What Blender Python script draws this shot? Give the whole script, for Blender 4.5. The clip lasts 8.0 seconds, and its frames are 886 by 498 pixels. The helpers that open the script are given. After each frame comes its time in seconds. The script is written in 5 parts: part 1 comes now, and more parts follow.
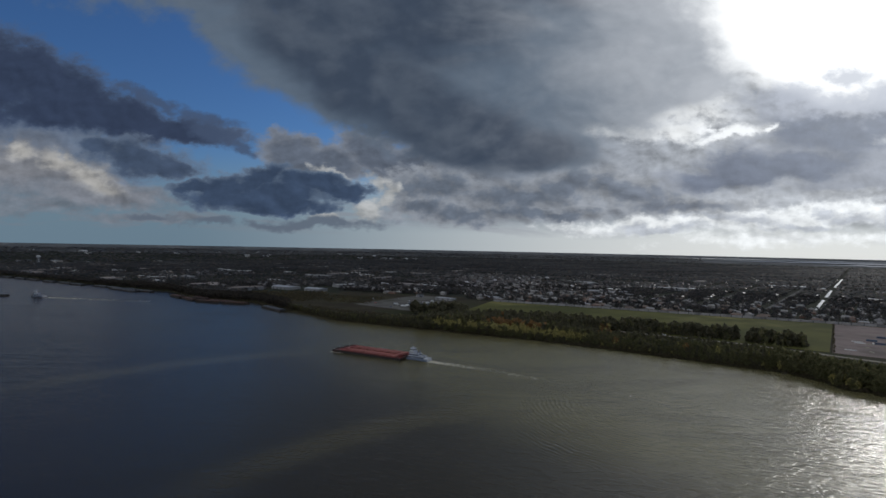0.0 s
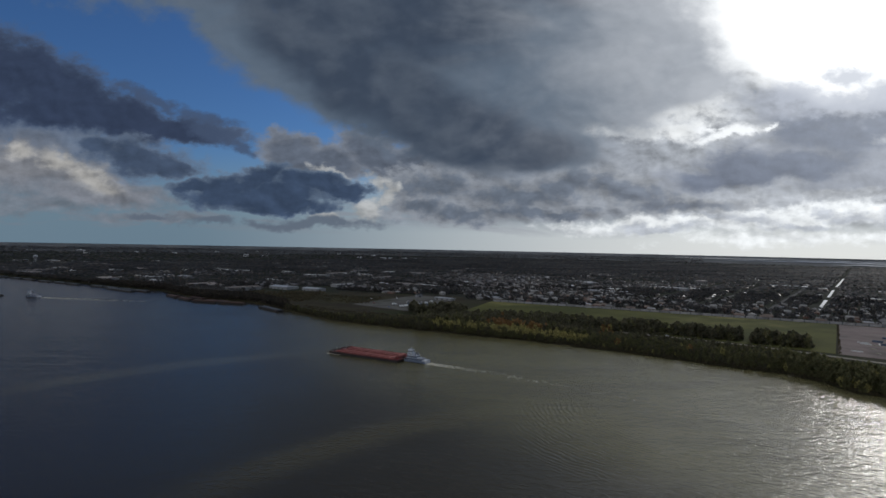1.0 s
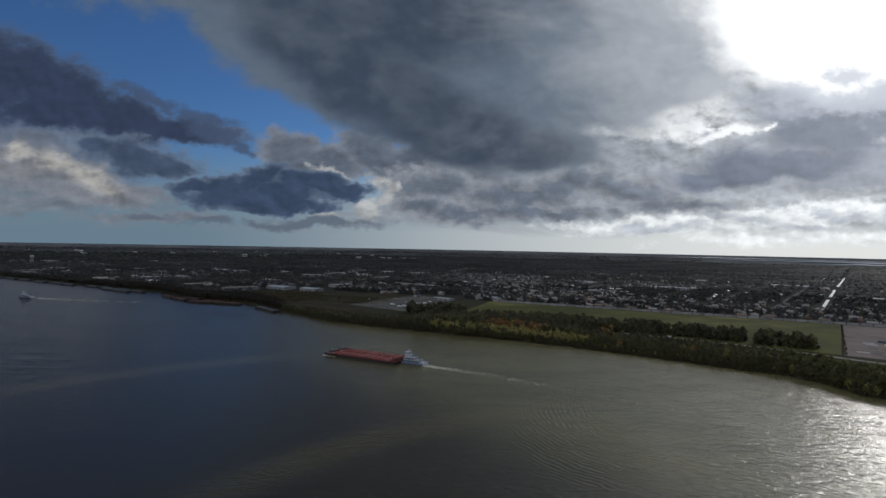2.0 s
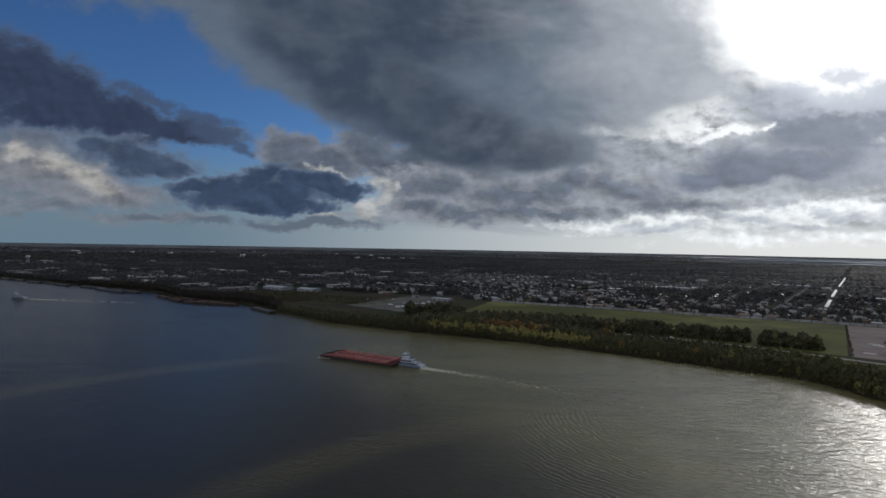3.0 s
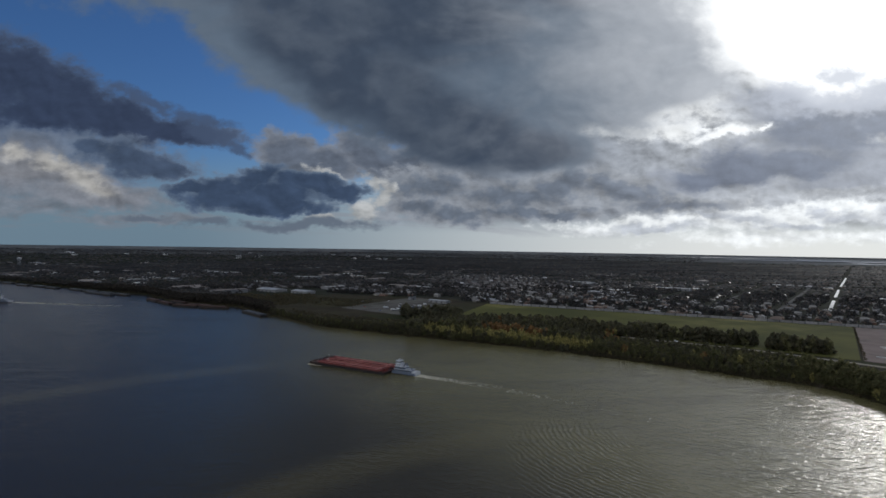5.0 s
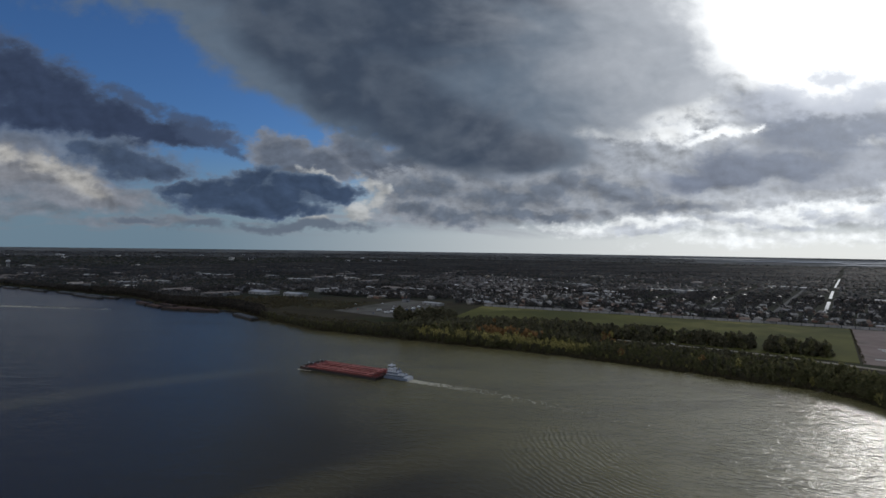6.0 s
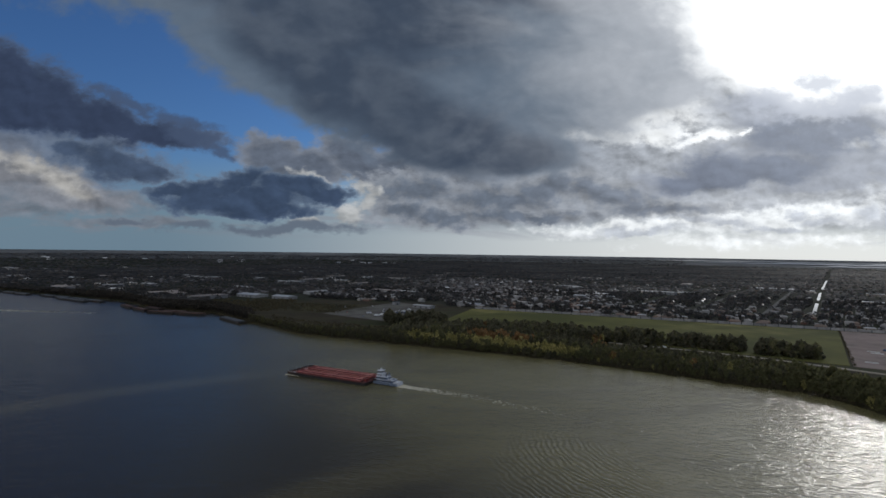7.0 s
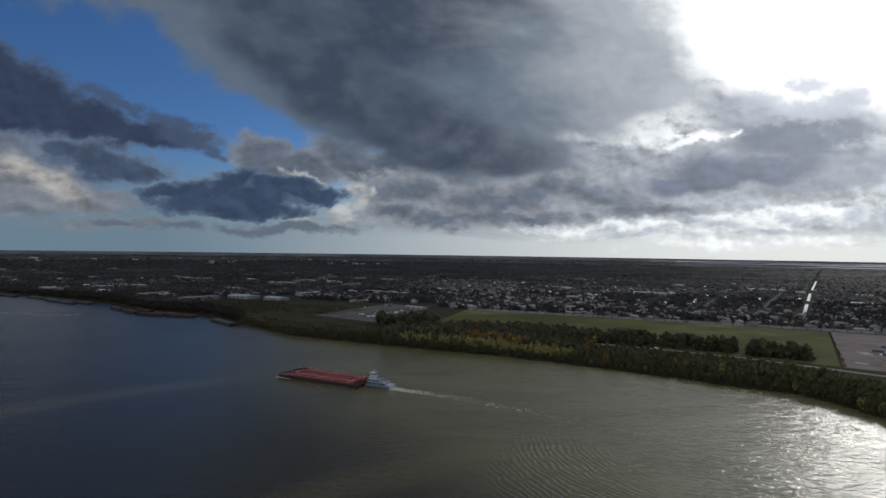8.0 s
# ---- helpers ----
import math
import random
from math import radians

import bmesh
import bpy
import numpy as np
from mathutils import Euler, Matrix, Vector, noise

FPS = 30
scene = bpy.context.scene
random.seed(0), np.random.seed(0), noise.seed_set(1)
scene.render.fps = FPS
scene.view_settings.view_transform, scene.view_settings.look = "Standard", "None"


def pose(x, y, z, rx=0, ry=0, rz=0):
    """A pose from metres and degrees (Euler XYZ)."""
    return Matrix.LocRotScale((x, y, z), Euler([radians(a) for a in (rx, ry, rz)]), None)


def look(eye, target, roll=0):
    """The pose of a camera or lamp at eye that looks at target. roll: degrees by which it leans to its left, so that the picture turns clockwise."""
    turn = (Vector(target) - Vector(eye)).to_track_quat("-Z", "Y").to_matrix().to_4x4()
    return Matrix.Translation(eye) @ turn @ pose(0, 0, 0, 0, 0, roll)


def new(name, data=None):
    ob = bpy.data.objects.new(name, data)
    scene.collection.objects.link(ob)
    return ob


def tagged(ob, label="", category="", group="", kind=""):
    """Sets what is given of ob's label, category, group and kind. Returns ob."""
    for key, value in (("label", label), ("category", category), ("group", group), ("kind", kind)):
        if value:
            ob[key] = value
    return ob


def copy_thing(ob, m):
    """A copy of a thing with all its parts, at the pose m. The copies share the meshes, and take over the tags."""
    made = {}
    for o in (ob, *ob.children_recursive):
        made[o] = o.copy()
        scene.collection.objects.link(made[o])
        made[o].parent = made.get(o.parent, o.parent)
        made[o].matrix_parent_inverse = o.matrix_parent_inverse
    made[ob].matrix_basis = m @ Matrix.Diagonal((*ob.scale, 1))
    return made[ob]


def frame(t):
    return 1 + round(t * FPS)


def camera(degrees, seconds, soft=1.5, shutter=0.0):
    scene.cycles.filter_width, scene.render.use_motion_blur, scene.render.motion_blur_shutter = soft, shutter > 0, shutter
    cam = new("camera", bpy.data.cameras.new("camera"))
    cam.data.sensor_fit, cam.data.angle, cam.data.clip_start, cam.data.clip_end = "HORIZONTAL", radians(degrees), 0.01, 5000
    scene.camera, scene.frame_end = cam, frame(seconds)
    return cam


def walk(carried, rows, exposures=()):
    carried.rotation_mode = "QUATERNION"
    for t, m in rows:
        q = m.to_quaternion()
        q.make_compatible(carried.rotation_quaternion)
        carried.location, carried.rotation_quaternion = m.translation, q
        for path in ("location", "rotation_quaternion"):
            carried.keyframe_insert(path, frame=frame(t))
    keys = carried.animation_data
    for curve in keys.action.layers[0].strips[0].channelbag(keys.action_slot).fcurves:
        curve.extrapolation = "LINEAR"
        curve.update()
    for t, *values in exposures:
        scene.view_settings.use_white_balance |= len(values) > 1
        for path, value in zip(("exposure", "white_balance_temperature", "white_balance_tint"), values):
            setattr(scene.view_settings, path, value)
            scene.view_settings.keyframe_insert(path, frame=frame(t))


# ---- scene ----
cam = camera(79.0, 8.0, soft=1.6)
walk(cam, [
    (0.0, pose(0.00, 0.00, 122.00, 89.749, -1.156, 0.000)),
    (0.5, pose(0.34, 6.42, 121.88, 89.714, -1.157, -0.014)),
    (1.0, pose(1.02, 12.66, 121.87, 89.701, -1.150, -0.040)),
    (1.5, pose(1.90, 18.92, 121.75, 89.685, -1.118, -0.060)),
    (3.0, pose(3.69, 39.06, 120.80, 89.683, -1.055, -0.190)),
    (3.5, pose(4.32, 45.72, 120.76, 89.690, -1.014, -0.217)),
    (4.0, pose(4.98, 52.17, 120.83, 89.690, -0.994, -0.259)),
    (4.5, pose(5.51, 58.52, 121.01, 89.710, -0.950, -0.302)),
    (6.0, pose(7.65, 77.12, 121.40, 89.945, -0.828, -0.976)),
    (6.5, pose(7.96, 81.13, 121.95, 90.058, -0.800, -1.444)),
    (7.0, pose(8.19, 84.19, 122.48, 90.147, -0.805, -1.974)),
    (7.5, pose(8.25, 85.76, 122.84, 90.215, -0.807, -2.442)),
    (8.0, pose(8.44, 86.33, 123.14, 90.249, -0.805, -2.742)),
], [(0.0, 0.0, 5950, 10), (8.0, 0.08, 5950, 10)])

# ---- light: low sun behind broken cloud ----
SUN_AZ, SUN_EL = 42.5, 18.6
sun_data = bpy.data.lights.new("sun", "SUN")
sun_data.energy, sun_data.angle, sun_data.color = 0.45, radians(10.0), (1.0, 0.92, 0.80)
sun = new("sun", sun_data)
_a, _e = radians(SUN_AZ), radians(SUN_EL)
SUN_DIR = Vector((math.sin(_a) * math.cos(_e), math.cos(_a) * math.cos(_e), math.sin(_e)))
sun.matrix_world = look((SUN_DIR * 900)[:], (0, 0, 0))


class Net:
    """Small helper that adds nodes to one node tree."""

    def __init__(self, tree):
        self.tree, self.links = tree, tree.links

    def node(self, kind, operation=""):
        n = self.tree.nodes.new(kind)
        if operation:
            n.operation = operation
        return n

    def put(self, socket, value):
        if isinstance(value, bpy.types.NodeSocket):
            self.links.new(value, socket)
        elif isinstance(value, (tuple, list)) and len(value) == 3 and socket.type == "RGBA":
            socket.default_value = (*value, 1)
        else:
            socket.default_value = value

    def m(self, op, a, b=0.0, c=0.0, clamp=False):
        n = self.node("ShaderNodeMath", op)
        n.use_clamp = clamp
        for socket, value in zip(n.inputs, (a, b, c)):
            self.put(socket, value)
        return n.outputs[0]

    def smooth(self, x, lo, hi, a=0.0, b=1.0):
        n = self.node("ShaderNodeMapRange")
        n.interpolation_type = "SMOOTHSTEP"
        for socket, value in zip(n.inputs, (x, lo, hi, a, b)):
            self.put(socket, value)
        return n.outputs[0]

    def mix(self, fac, a, b, blend="MIX"):
        n = self.node("ShaderNodeMix")
        n.data_type, n.blend_type = "RGBA", blend
        self.put(n.inputs[0], fac), self.put(n.inputs[6], a), self.put(n.inputs[7], b)
        return n.outputs[2]

    def noise(self, vector, scale, detail=4.0, rough=0.55, warp=0.0):
        n = self.node("ShaderNodeTexNoise")
        if vector is not None:
            self.put(n.inputs["Vector"], vector)
        n.inputs["Scale"].default_value, n.inputs["Detail"].default_value = scale, detail
        n.inputs["Roughness"].default_value, n.inputs["Distortion"].default_value = rough, warp
        return n.outputs["Fac"]

    def xyz(self, x, y, z=0.0):
        n = self.node("ShaderNodeCombineXYZ")
        for socket, value in zip(n.inputs, (x, y, z)):
            self.put(socket, value)
        return n.outputs[0]

    def split(self, vector):
        n = self.node("ShaderNodeSeparateXYZ")
        self.put(n.inputs[0], vector)
        return n.outputs

    def ramp(self, fac, stops):
        n = self.node("ShaderNodeValToRGB")
        self.put(n.inputs[0], fac)
        e = n.color_ramp.elements
        while len(e) < len(stops):
            e.new(0.5)
        for item, (p, c) in zip(e, stops):
            item.position, item.color = p, (*c, 1)
        return n.outputs[0]


def build_sky():
    world = bpy.data.worlds.new("sky")
    scene.world = world
    world.use_nodes = True
    world.node_tree.nodes.clear()
    n = Net(world.node_tree)
    way = n.node("ShaderNodeTexCoord").outputs["Generated"]
    x, y, z = n.split(way)
    el = n.m("MULTIPLY", n.m("ARCSINE", z), 180 / math.pi)
    # the northern sky on a plane square to the river view, in units of a degree
    north = n.m("MAXIMUM", y, 0.12)
    u = n.m("MULTIPLY", n.m("DIVIDE", x, north), 57.3)
    v = n.m("MULTIPLY", n.m("DIVIDE", z, north), 57.3)
    pane = n.xyz(u, n.m("MULTIPLY", v, 1.5), 0.0)
    # a cloud deck in perspective for the rest of the sky
    deep = n.m("ADD", n.m("MAXIMUM", z, 0.0), 0.30)
    deck = n.xyz(n.m("DIVIDE", x, deep), n.m("DIVIDE", y, deep), n.m("MULTIPLY", z, 2.0))
    soft = n.noise(deck, 2.4, 5.0, 0.5, 0.4)

    def centred(scale, detail, rough, warp=0.0, shift=(0.0, 0.0)):
        """Noise about zero over the pane; scale counts features per degree."""
        p = pane
        if shift != (0.0, 0.0):
            add = n.node("ShaderNodeVectorMath", "ADD")
            n.put(add.inputs[0], pane)
            add.inputs[1].default_value = (*shift, 0.0)
            p = add.outputs[0]
        return n.m("SUBTRACT", n.noise(p, scale, detail, rough, warp), 0.5)

    def drift(scale, detail, rough, reach):
        """A vector that pushes cloud outlines about, in degrees."""
        k = n.node("ShaderNodeTexNoise")
        n.put(k.inputs["Vector"], pane)
        k.inputs["Scale"].default_value, k.inputs["Detail"].default_value, k.inputs["Roughness"].default_value = scale, detail, rough
        two = n.node("ShaderNodeSeparateColor")
        n.put(two.inputs[0], k.outputs["Color"])
        return n.xyz(n.m("MULTIPLY_ADD", two.outputs[0], reach, -reach / 2), n.m("MULTIPLY_ADD", two.outputs[1], reach * 0.7, -reach * 0.35), 0.0)

    def plus(a, b):
        k = n.node("ShaderNodeVectorMath", "ADD")
        n.put(k.inputs[0], a), n.put(k.inputs[1], b)
        return k.outputs[0]

    flat = n.xyz(u, v, 0.0)
    smooth_spot = plus(flat, drift(0.10, 3.0, 0.5, 7.0))
    spot = plus(plus(flat, drift(0.16, 2.0, 0.5, 4.0)), drift(0.50, 7.0, 0.58, 2.6))

    broad = centred(0.075, 4.0, 0.5, 0.6)
    puff = centred(0.26, 9.0, 0.55, 0.2)
    toward = centred(0.26, 9.0, 0.55, 0.2, (0.50, 0.85))
    fine = centred(0.9, 7.0, 0.6)
    relief = n.m("SUBTRACT", puff, toward)  # sides of the billows that face the sun

    def blob(u0, v0, ru, rv, turn=0.0, where=None):
        """1 at the middle of an ellipse of those degrees, 0 on its rim."""
        move = n.node("ShaderNodeMapping")
        move.vector_type = "TEXTURE"
        n.put(move.inputs[0], where or spot)
        move.inputs[1].default_value, move.inputs[2].default_value, move.inputs[3].default_value = (u0, v0, 0), (0, 0, radians(turn)), (ru, rv, 1)
        length = n.node("ShaderNodeVectorMath", "LENGTH")
        n.put(length.inputs[0], move.outputs[0])
        return n.m("SUBTRACT", 1.0, length.outputs["Value"])

    def union(*fields):
        out = fields[0]
        for f in fields[1:]:
            k = n.node("ShaderNodeMath", "SMOOTH_MAX")
            n.put(k.inputs[0], out), n.put(k.inputs[1], f)
            k.inputs[2].default_value = 0.15
            out = k.outputs[0]
        return out

    def grey_of(k):
        g = n.node("ShaderNodeCombineColor")
        for socket in g.inputs:
            n.put(socket, k)
        return g.outputs[0]

    def rough(field, a, b=0.0):
        return n.m("ADD", field, n.m("ADD", n.m("MULTIPLY", puff, a), n.m("MULTIPLY", fine, b)))

    def lit(colour, amount):
        """Brightens the sunward side of each billow and darkens the other."""
        k = n.m("ADD", 1.0, n.m("ADD", n.m("MULTIPLY", relief, amount), n.m("MULTIPLY", fine, amount * 0.15)))
        k = n.m("MINIMUM", n.m("MAXIMUM", k, 0.45), 1.8)
        return n.mix(1.0, colour, grey_of(k), "MULTIPLY")

    def glow(colour):
        """Sky of that colour, as light."""
        k = n.node("ShaderNodeBackground")
        n.put(k.inputs[0], colour)
        k.inputs[1].default_value = 1.0
        return k.outputs[0]

    def over(cover, under, colour):
        """One layer of the sky in front of the others."""
        if under.type != "SHADER":
            return n.mix(cover, under, colour)
        k = n.node("ShaderNodeMixShader")
        n.put(k.inputs[0], cover)
        n.links.new(under, k.inputs[1]), n.links.new(glow(colour), k.inputs[2])
        return k.outputs[0]

    def lay(under, field, edge, a, b, colour, most=1.0):
        cover = n.smooth(rough(field, *edge), a, b)
        return over(n.m("MULTIPLY", cover, most) if most < 1 else cover, under, colour)

    # angle from the sun
    dot = n.node("ShaderNodeVectorMath", "DOT_PRODUCT")
    n.put(dot.inputs[0], way)
    dot.inputs[1].default_value = SUN_DIR[:]
    off = n.m("MULTIPLY", n.m("ARCCOSINE", n.m("MINIMUM", dot.outputs["Value"], 1.0)), 180 / math.pi)
    halo = n.smooth(off, 38.0, 6.0)
    near_sun = n.m("POWER", 2.718, n.m("MULTIPLY", off, -1 / 8.0))

    # clear sky, hazy towards the horizon and the sun
    air = n.node("ShaderNodeTexSky")
    air.sky_type, air.sun_disc = "NISHITA", False
    air.sun_elevation, air.sun_rotation = radians(SUN_EL), radians(SUN_AZ)
    air.air_density, air.dust_density, air.ozone_density = 1.0, 0.4, 2.0
    clear = n.mix(1.0, air.outputs[0], AIR_TINT, "MULTIPLY")
    warm = n.smooth(u, -30.0, 36.0)
    haze = n.mix(warm, (0.143, 0.202, 0.242), (0.72, 0.70, 0.64))
    col = n.mix(n.m("MULTIPLY", n.smooth(v, 12.0, 0.5), 0.95), clear, haze)

    # a pale broken veil below and behind the heavy clouds, closing towards the sun
    veil = n.m("ADD", n.smooth(u, -16.0, 2.0), n.m("MULTIPLY", puff, 1.6))
    tone = lit(n.mix(halo, (0.215, 0.230, 0.255), (0.48, 0.48, 0.475)), 2.2)
    col = n.mix(n.m("MULTIPLY", n.smooth(veil, 0.30, 0.75), n.smooth(v, 1.2, 4.0)), col, tone)

    # far layers drawn out along the horizon
    bars = n.noise(n.xyz(n.m("MULTIPLY", u, 0.11), n.m("MULTIPLY", v, 0.85), 14.0), 1.0, 7.0, 0.60, 0.5)
    belt = n.m("MULTIPLY", n.smooth(v, 0.8, 2.0), n.smooth(v, 7.0, 3.5))
    col = n.mix(n.m("MULTIPLY", n.m("MULTIPLY", n.smooth(bars, 0.47, 0.64), belt), 0.65), col, n.mix(warm, (0.185, 0.195, 0.215), (0.46, 0.46, 0.46)))

    col = glow(col)

    # sunlit cumulus over the upstream reach, grey beneath
    cream = union(blob(-43.4, 7.4, 7.8, 2.9, -11), blob(-38.1, 6.5, 5.4, 2.3, -15), blob(-44.3, 9.6, 3.6, 1.8, 1), blob(-35.7, 4.7, 5.4, 1.0, 1))
    tone = n.mix(n.smooth(rough(union(blob(-41.0, 8.0, 2.4, 1.4, -19), blob(-37.5, 6.2, 2.8, 1.3, -24), blob(-45.2, 9.4, 1.6, 1.0, 1)), 1.6, 0.9), -0.45, 0.70), (0.200, 0.200, 0.208), (0.40, 0.375, 0.335))
    col = lay(col, cream, (1.2, 0.5), -0.30, 0.35, lit(tone, 1.4))
    col = lay(col, union(blob(-42.2, 3.7, 11.4, 1.1, 3), blob(-35.7, 4.4, 7.2, 1.0, -3), blob(-30.9, 2.5, 7.2, 0.5, 1), blob(-31.0, 5.2, 3.6, 0.8, -17), blob(-44.5, 5.0, 7.2, 1.2, 1)), (1.6, 0.8), -0.40, 0.55, lit((0.180, 0.188, 0.205), 1.6), 0.75)

    # grey shelf above the small dark cloud, and broken grey under the great one
    shelf = union(blob(-16.2, 10.2, 4.2, 2.0, 1), blob(-12.6, 8.8, 5.4, 2.2, -9), blob(-7.8, 10.1, 4.8, 2.4, -21), blob(-4.2, 8.1, 5.4, 2.2, -11))
    tone = n.mix(n.smooth(rough(shelf, 1.4, 0.5), 0.0, 0.6), (0.200, 0.212, 0.235), (0.110, 0.125, 0.153))
    col = lay(col, shelf, (1.0, 0.5), -0.15, 0.28, lit(tone, 1.6))
    grey = union(blob(-0.6, 6.3, 6.6, 2.2, -3), blob(7.9, 5.4, 7.8, 2.0, 1), blob(13.9, 6.8, 6.6, 2.2, 1), blob(3.1, 3.5, 7.8, 1.2, 1), blob(19.4, 6.0, 6.6, 2.0, 1), blob(-2.9, 4.0, 4.2, 1.3, 1), blob(25.6, 4.6, 8.4, 1.1, 1), blob(11.6, 3.7, 7.2, 0.8, 1))
    tone = n.mix(n.smooth(rough(grey, 2.2, 0.7), 0.05, 0.75), n.mix(halo, (0.270, 0.278, 0.290), (0.50, 0.495, 0.485)), n.mix(halo, (0.125, 0.142, 0.168), (0.26, 0.272, 0.30)))
    col = lay(col, grey, (1.5, 0.8), -0.18, 0.35, lit(tone, 1.7))

    # bright torn heads of cumulus
    heads = union(blob(-11.7, 7.5, 2.8, 0.6, -23), blob(-7.5, 6.2, 1.8, 1.2, -39), blob(-6.4, 5.2, 1.4, 1.8, -19), blob(-7.7, 3.8, 1.6, 1.2, 1), blob(-12.5, 3.1, 2.0, 0.4, 1))
    col = lay(col, heads, (2.0, 1.7), -0.15, 0.65, lit((0.43, 0.418, 0.385), 1.8), 0.85)

    # light breaking through beneath the sun
    gap = union(blob(23.6, 14.9, 7.2, 2.4, 5), blob(21.5, 13.5, 4.0, 1.6, 9), blob(25.4, 13.0, 3.6, 1.2, 1), blob(30.9, 12.6, 3.7, 0.8, 9), blob(28.3, 16.3, 2.5, 1.0, 1), blob(16.9, 12.9, 3.0, 1.0, 1))
    col = lay(col, gap, (2.0, 1.6), -0.45, 0.95, lit((0.90, 0.875, 0.81), 1.0))
    low = union(blob(34.2, 3.4, 10.2, 1.0, 4), blob(43.4, 5.0, 9.0, 1.1, 5), blob(23.1, 2.9, 10.2, 0.7, 3), blob(38.5, 1.5, 12.0, 0.7, 2))
    col = lay(col, low, (2.2, 1.6), -0.55, 0.75, lit((0.86, 0.845, 0.79), 1.3), 0.9)
    lumps = union(blob(43.4, 4.2, 2.4, 0.6, 1), blob(48.3, 5.1, 1.8, 1.0, 1), blob(32.9, 3.4, 2.7, 0.5, 1), blob(40.9, 4.7, 1.2, 0.4, 1), blob(37.9, 2.9, 3.6, 0.4, 1), blob(23.1, 2.4, 5.4, 0.4, 1), blob(28.6, 3.6, 3.6, 0.4, 1))
    col = lay(col, lumps, (1.8, 1.6), -0.40, 0.75, lit((0.42, 0.43, 0.45), 1.5), 0.8)

    # slate clouds under the sun
    right = union(blob(31.6, 9.0, 7.2, 2.4, 5), blob(38.4, 10.9, 9.0, 3.4, 11), blob(44.5, 9.8, 10.2, 2.4, 7), blob(44.5, 14.4, 9.6, 2.5, 7), blob(35.8, 15.4, 5.4, 2.2, -5), blob(26.7, 7.7, 4.2, 1.4, 1), blob(48.8, 16.0, 6.0, 2.4, 11), blob(43.3, 7.9, 8.4, 1.0, 6))
    core = union(blob(29.2, 8.0, 4.2, 1.4, 1), blob(43.2, 13.7, 9.0, 2.4, 7), blob(32.2, 9.0, 6.6, 1.9, 5), blob(45.7, 12.9, 6.6, 1.8, 9), blob(38.4, 9.7, 6.6, 1.6, 7))
    tone = n.mix(n.smooth(rough(core, 1.2, 0.3), -0.35, 0.45), (0.30, 0.310, 0.335), (0.155, 0.172, 0.212))
    col = lay(col, right, (1.1, 0.6), -0.28, 0.42, lit(tone, 1.0))
    col = lay(col, union(blob(30.6, 12.4, 3.6, 0.5, 9), blob(34.0, 13.1, 1.0, 0.4, 31), blob(28.2, 12.8, 1.8, 0.4, 1)), (1.8, 2.0), -0.25, 0.70, (0.95, 0.93, 0.88))

    # dark clouds upstream, still in shade
    pale = union(blob(-41.7, 11.3, 9.0, 1.9, -9), blob(-38.1, 10.0, 5.4, 1.8, -7), blob(-44.0, 12.1, 7.2, 1.8, -3), blob(-26.3, 11.9, 5.4, 0.8, -7))
    col = lay(col, pale, (1.3, 0.7), -0.35, 0.45, lit((0.128, 0.147, 0.182), 1.4), 0.9)
    left = union(blob(-49.4, 17.7, 10.2, 4.8, -15), blob(-41.7, 16.6, 9.0, 3.5, -25), blob(-34.6, 13.5, 7.8, 2.3, -15), blob(-28.7, 12.0, 6.0, 1.6, -5), blob(-42.3, 13.4, 7.8, 2.0, -3), blob(-35.2, 12.7, 8.4, 2.0, -5), blob(-40.0, 14.9, 8.4, 3.0, -13))
    tone = n.mix(n.smooth(rough(left, 1.1, 0.4), -0.05, 0.50), (0.072, 0.097, 0.150), (0.036, 0.049, 0.084))
    col = lay(col, left, (1.0, 0.6), -0.24, 0.32, lit(tone, 0.9))
    col = lay(col, union(blob(-24.0, 11.6, 4.2, 1.2, -21), blob(-26.4, 13.7, 5.4, 1.0, -19), blob(-29.9, 14.8, 5.4, 0.8, -24), blob(-21.6, 10.3, 1.8, 0.7, -29)), (1.9, 1.3), -0.30, 0.70, (0.060, 0.082, 0.132), 0.85)
    bank = union(blob(-32.5, 8.8, 6.9, 2.2, -7), blob(-28.6, 7.6, 3.0, 1.2, -9), blob(-36.9, 10.1, 3.0, 1.4, -7))
    tone = n.mix(n.smooth(rough(bank, 1.3, 0.5), -0.05, 0.55), (0.138, 0.170, 0.220), (0.056, 0.077, 0.118))
    col = lay(col, bank, (1.3, 0.8), -0.28, 0.40, lit(tone, 1.3))
    small = union(blob(-19.1, 5.2, 9.0, 1.9, 1), blob(-23.3, 5.8, 4.8, 1.8, 15), blob(-19.7, 7.0, 4.0, 1.6, 17), blob(-13.8, 6.5, 4.8, 1.6, -7), blob(-10.8, 5.5, 3.0, 0.8, 1), blob(-17.3, 3.9, 6.6, 0.8, 1), blob(-26.2, 5.6, 3.6, 0.8, 1))
    tone = n.mix(n.smooth(rough(small, 1.2, 0.5), -0.02, 0.50), (0.122, 0.158, 0.210), (0.044, 0.064, 0.104))
    col = lay(col, small, (0.8, 0.7), -0.10, 0.20, lit(tone, 1.3))
    col = lay(col, union(blob(-24.7, 2.2, 2.8, 0.5, 1), blob(-13.7, 2.1, 7.2, 0.5, 1), blob(-30.9, 2.6, 3.0, 0.4, 1), blob(-17.9, 2.2, 3.6, 0.4, 1), blob(-12.5, 2.5, 7.2, 0.6, 1)), (1.8, 1.3), -0.35, 0.65, (0.112, 0.132, 0.162), 0.9)

    # the great cloud overhead
    def S(*a):
        return blob(*a, where=smooth_spot)

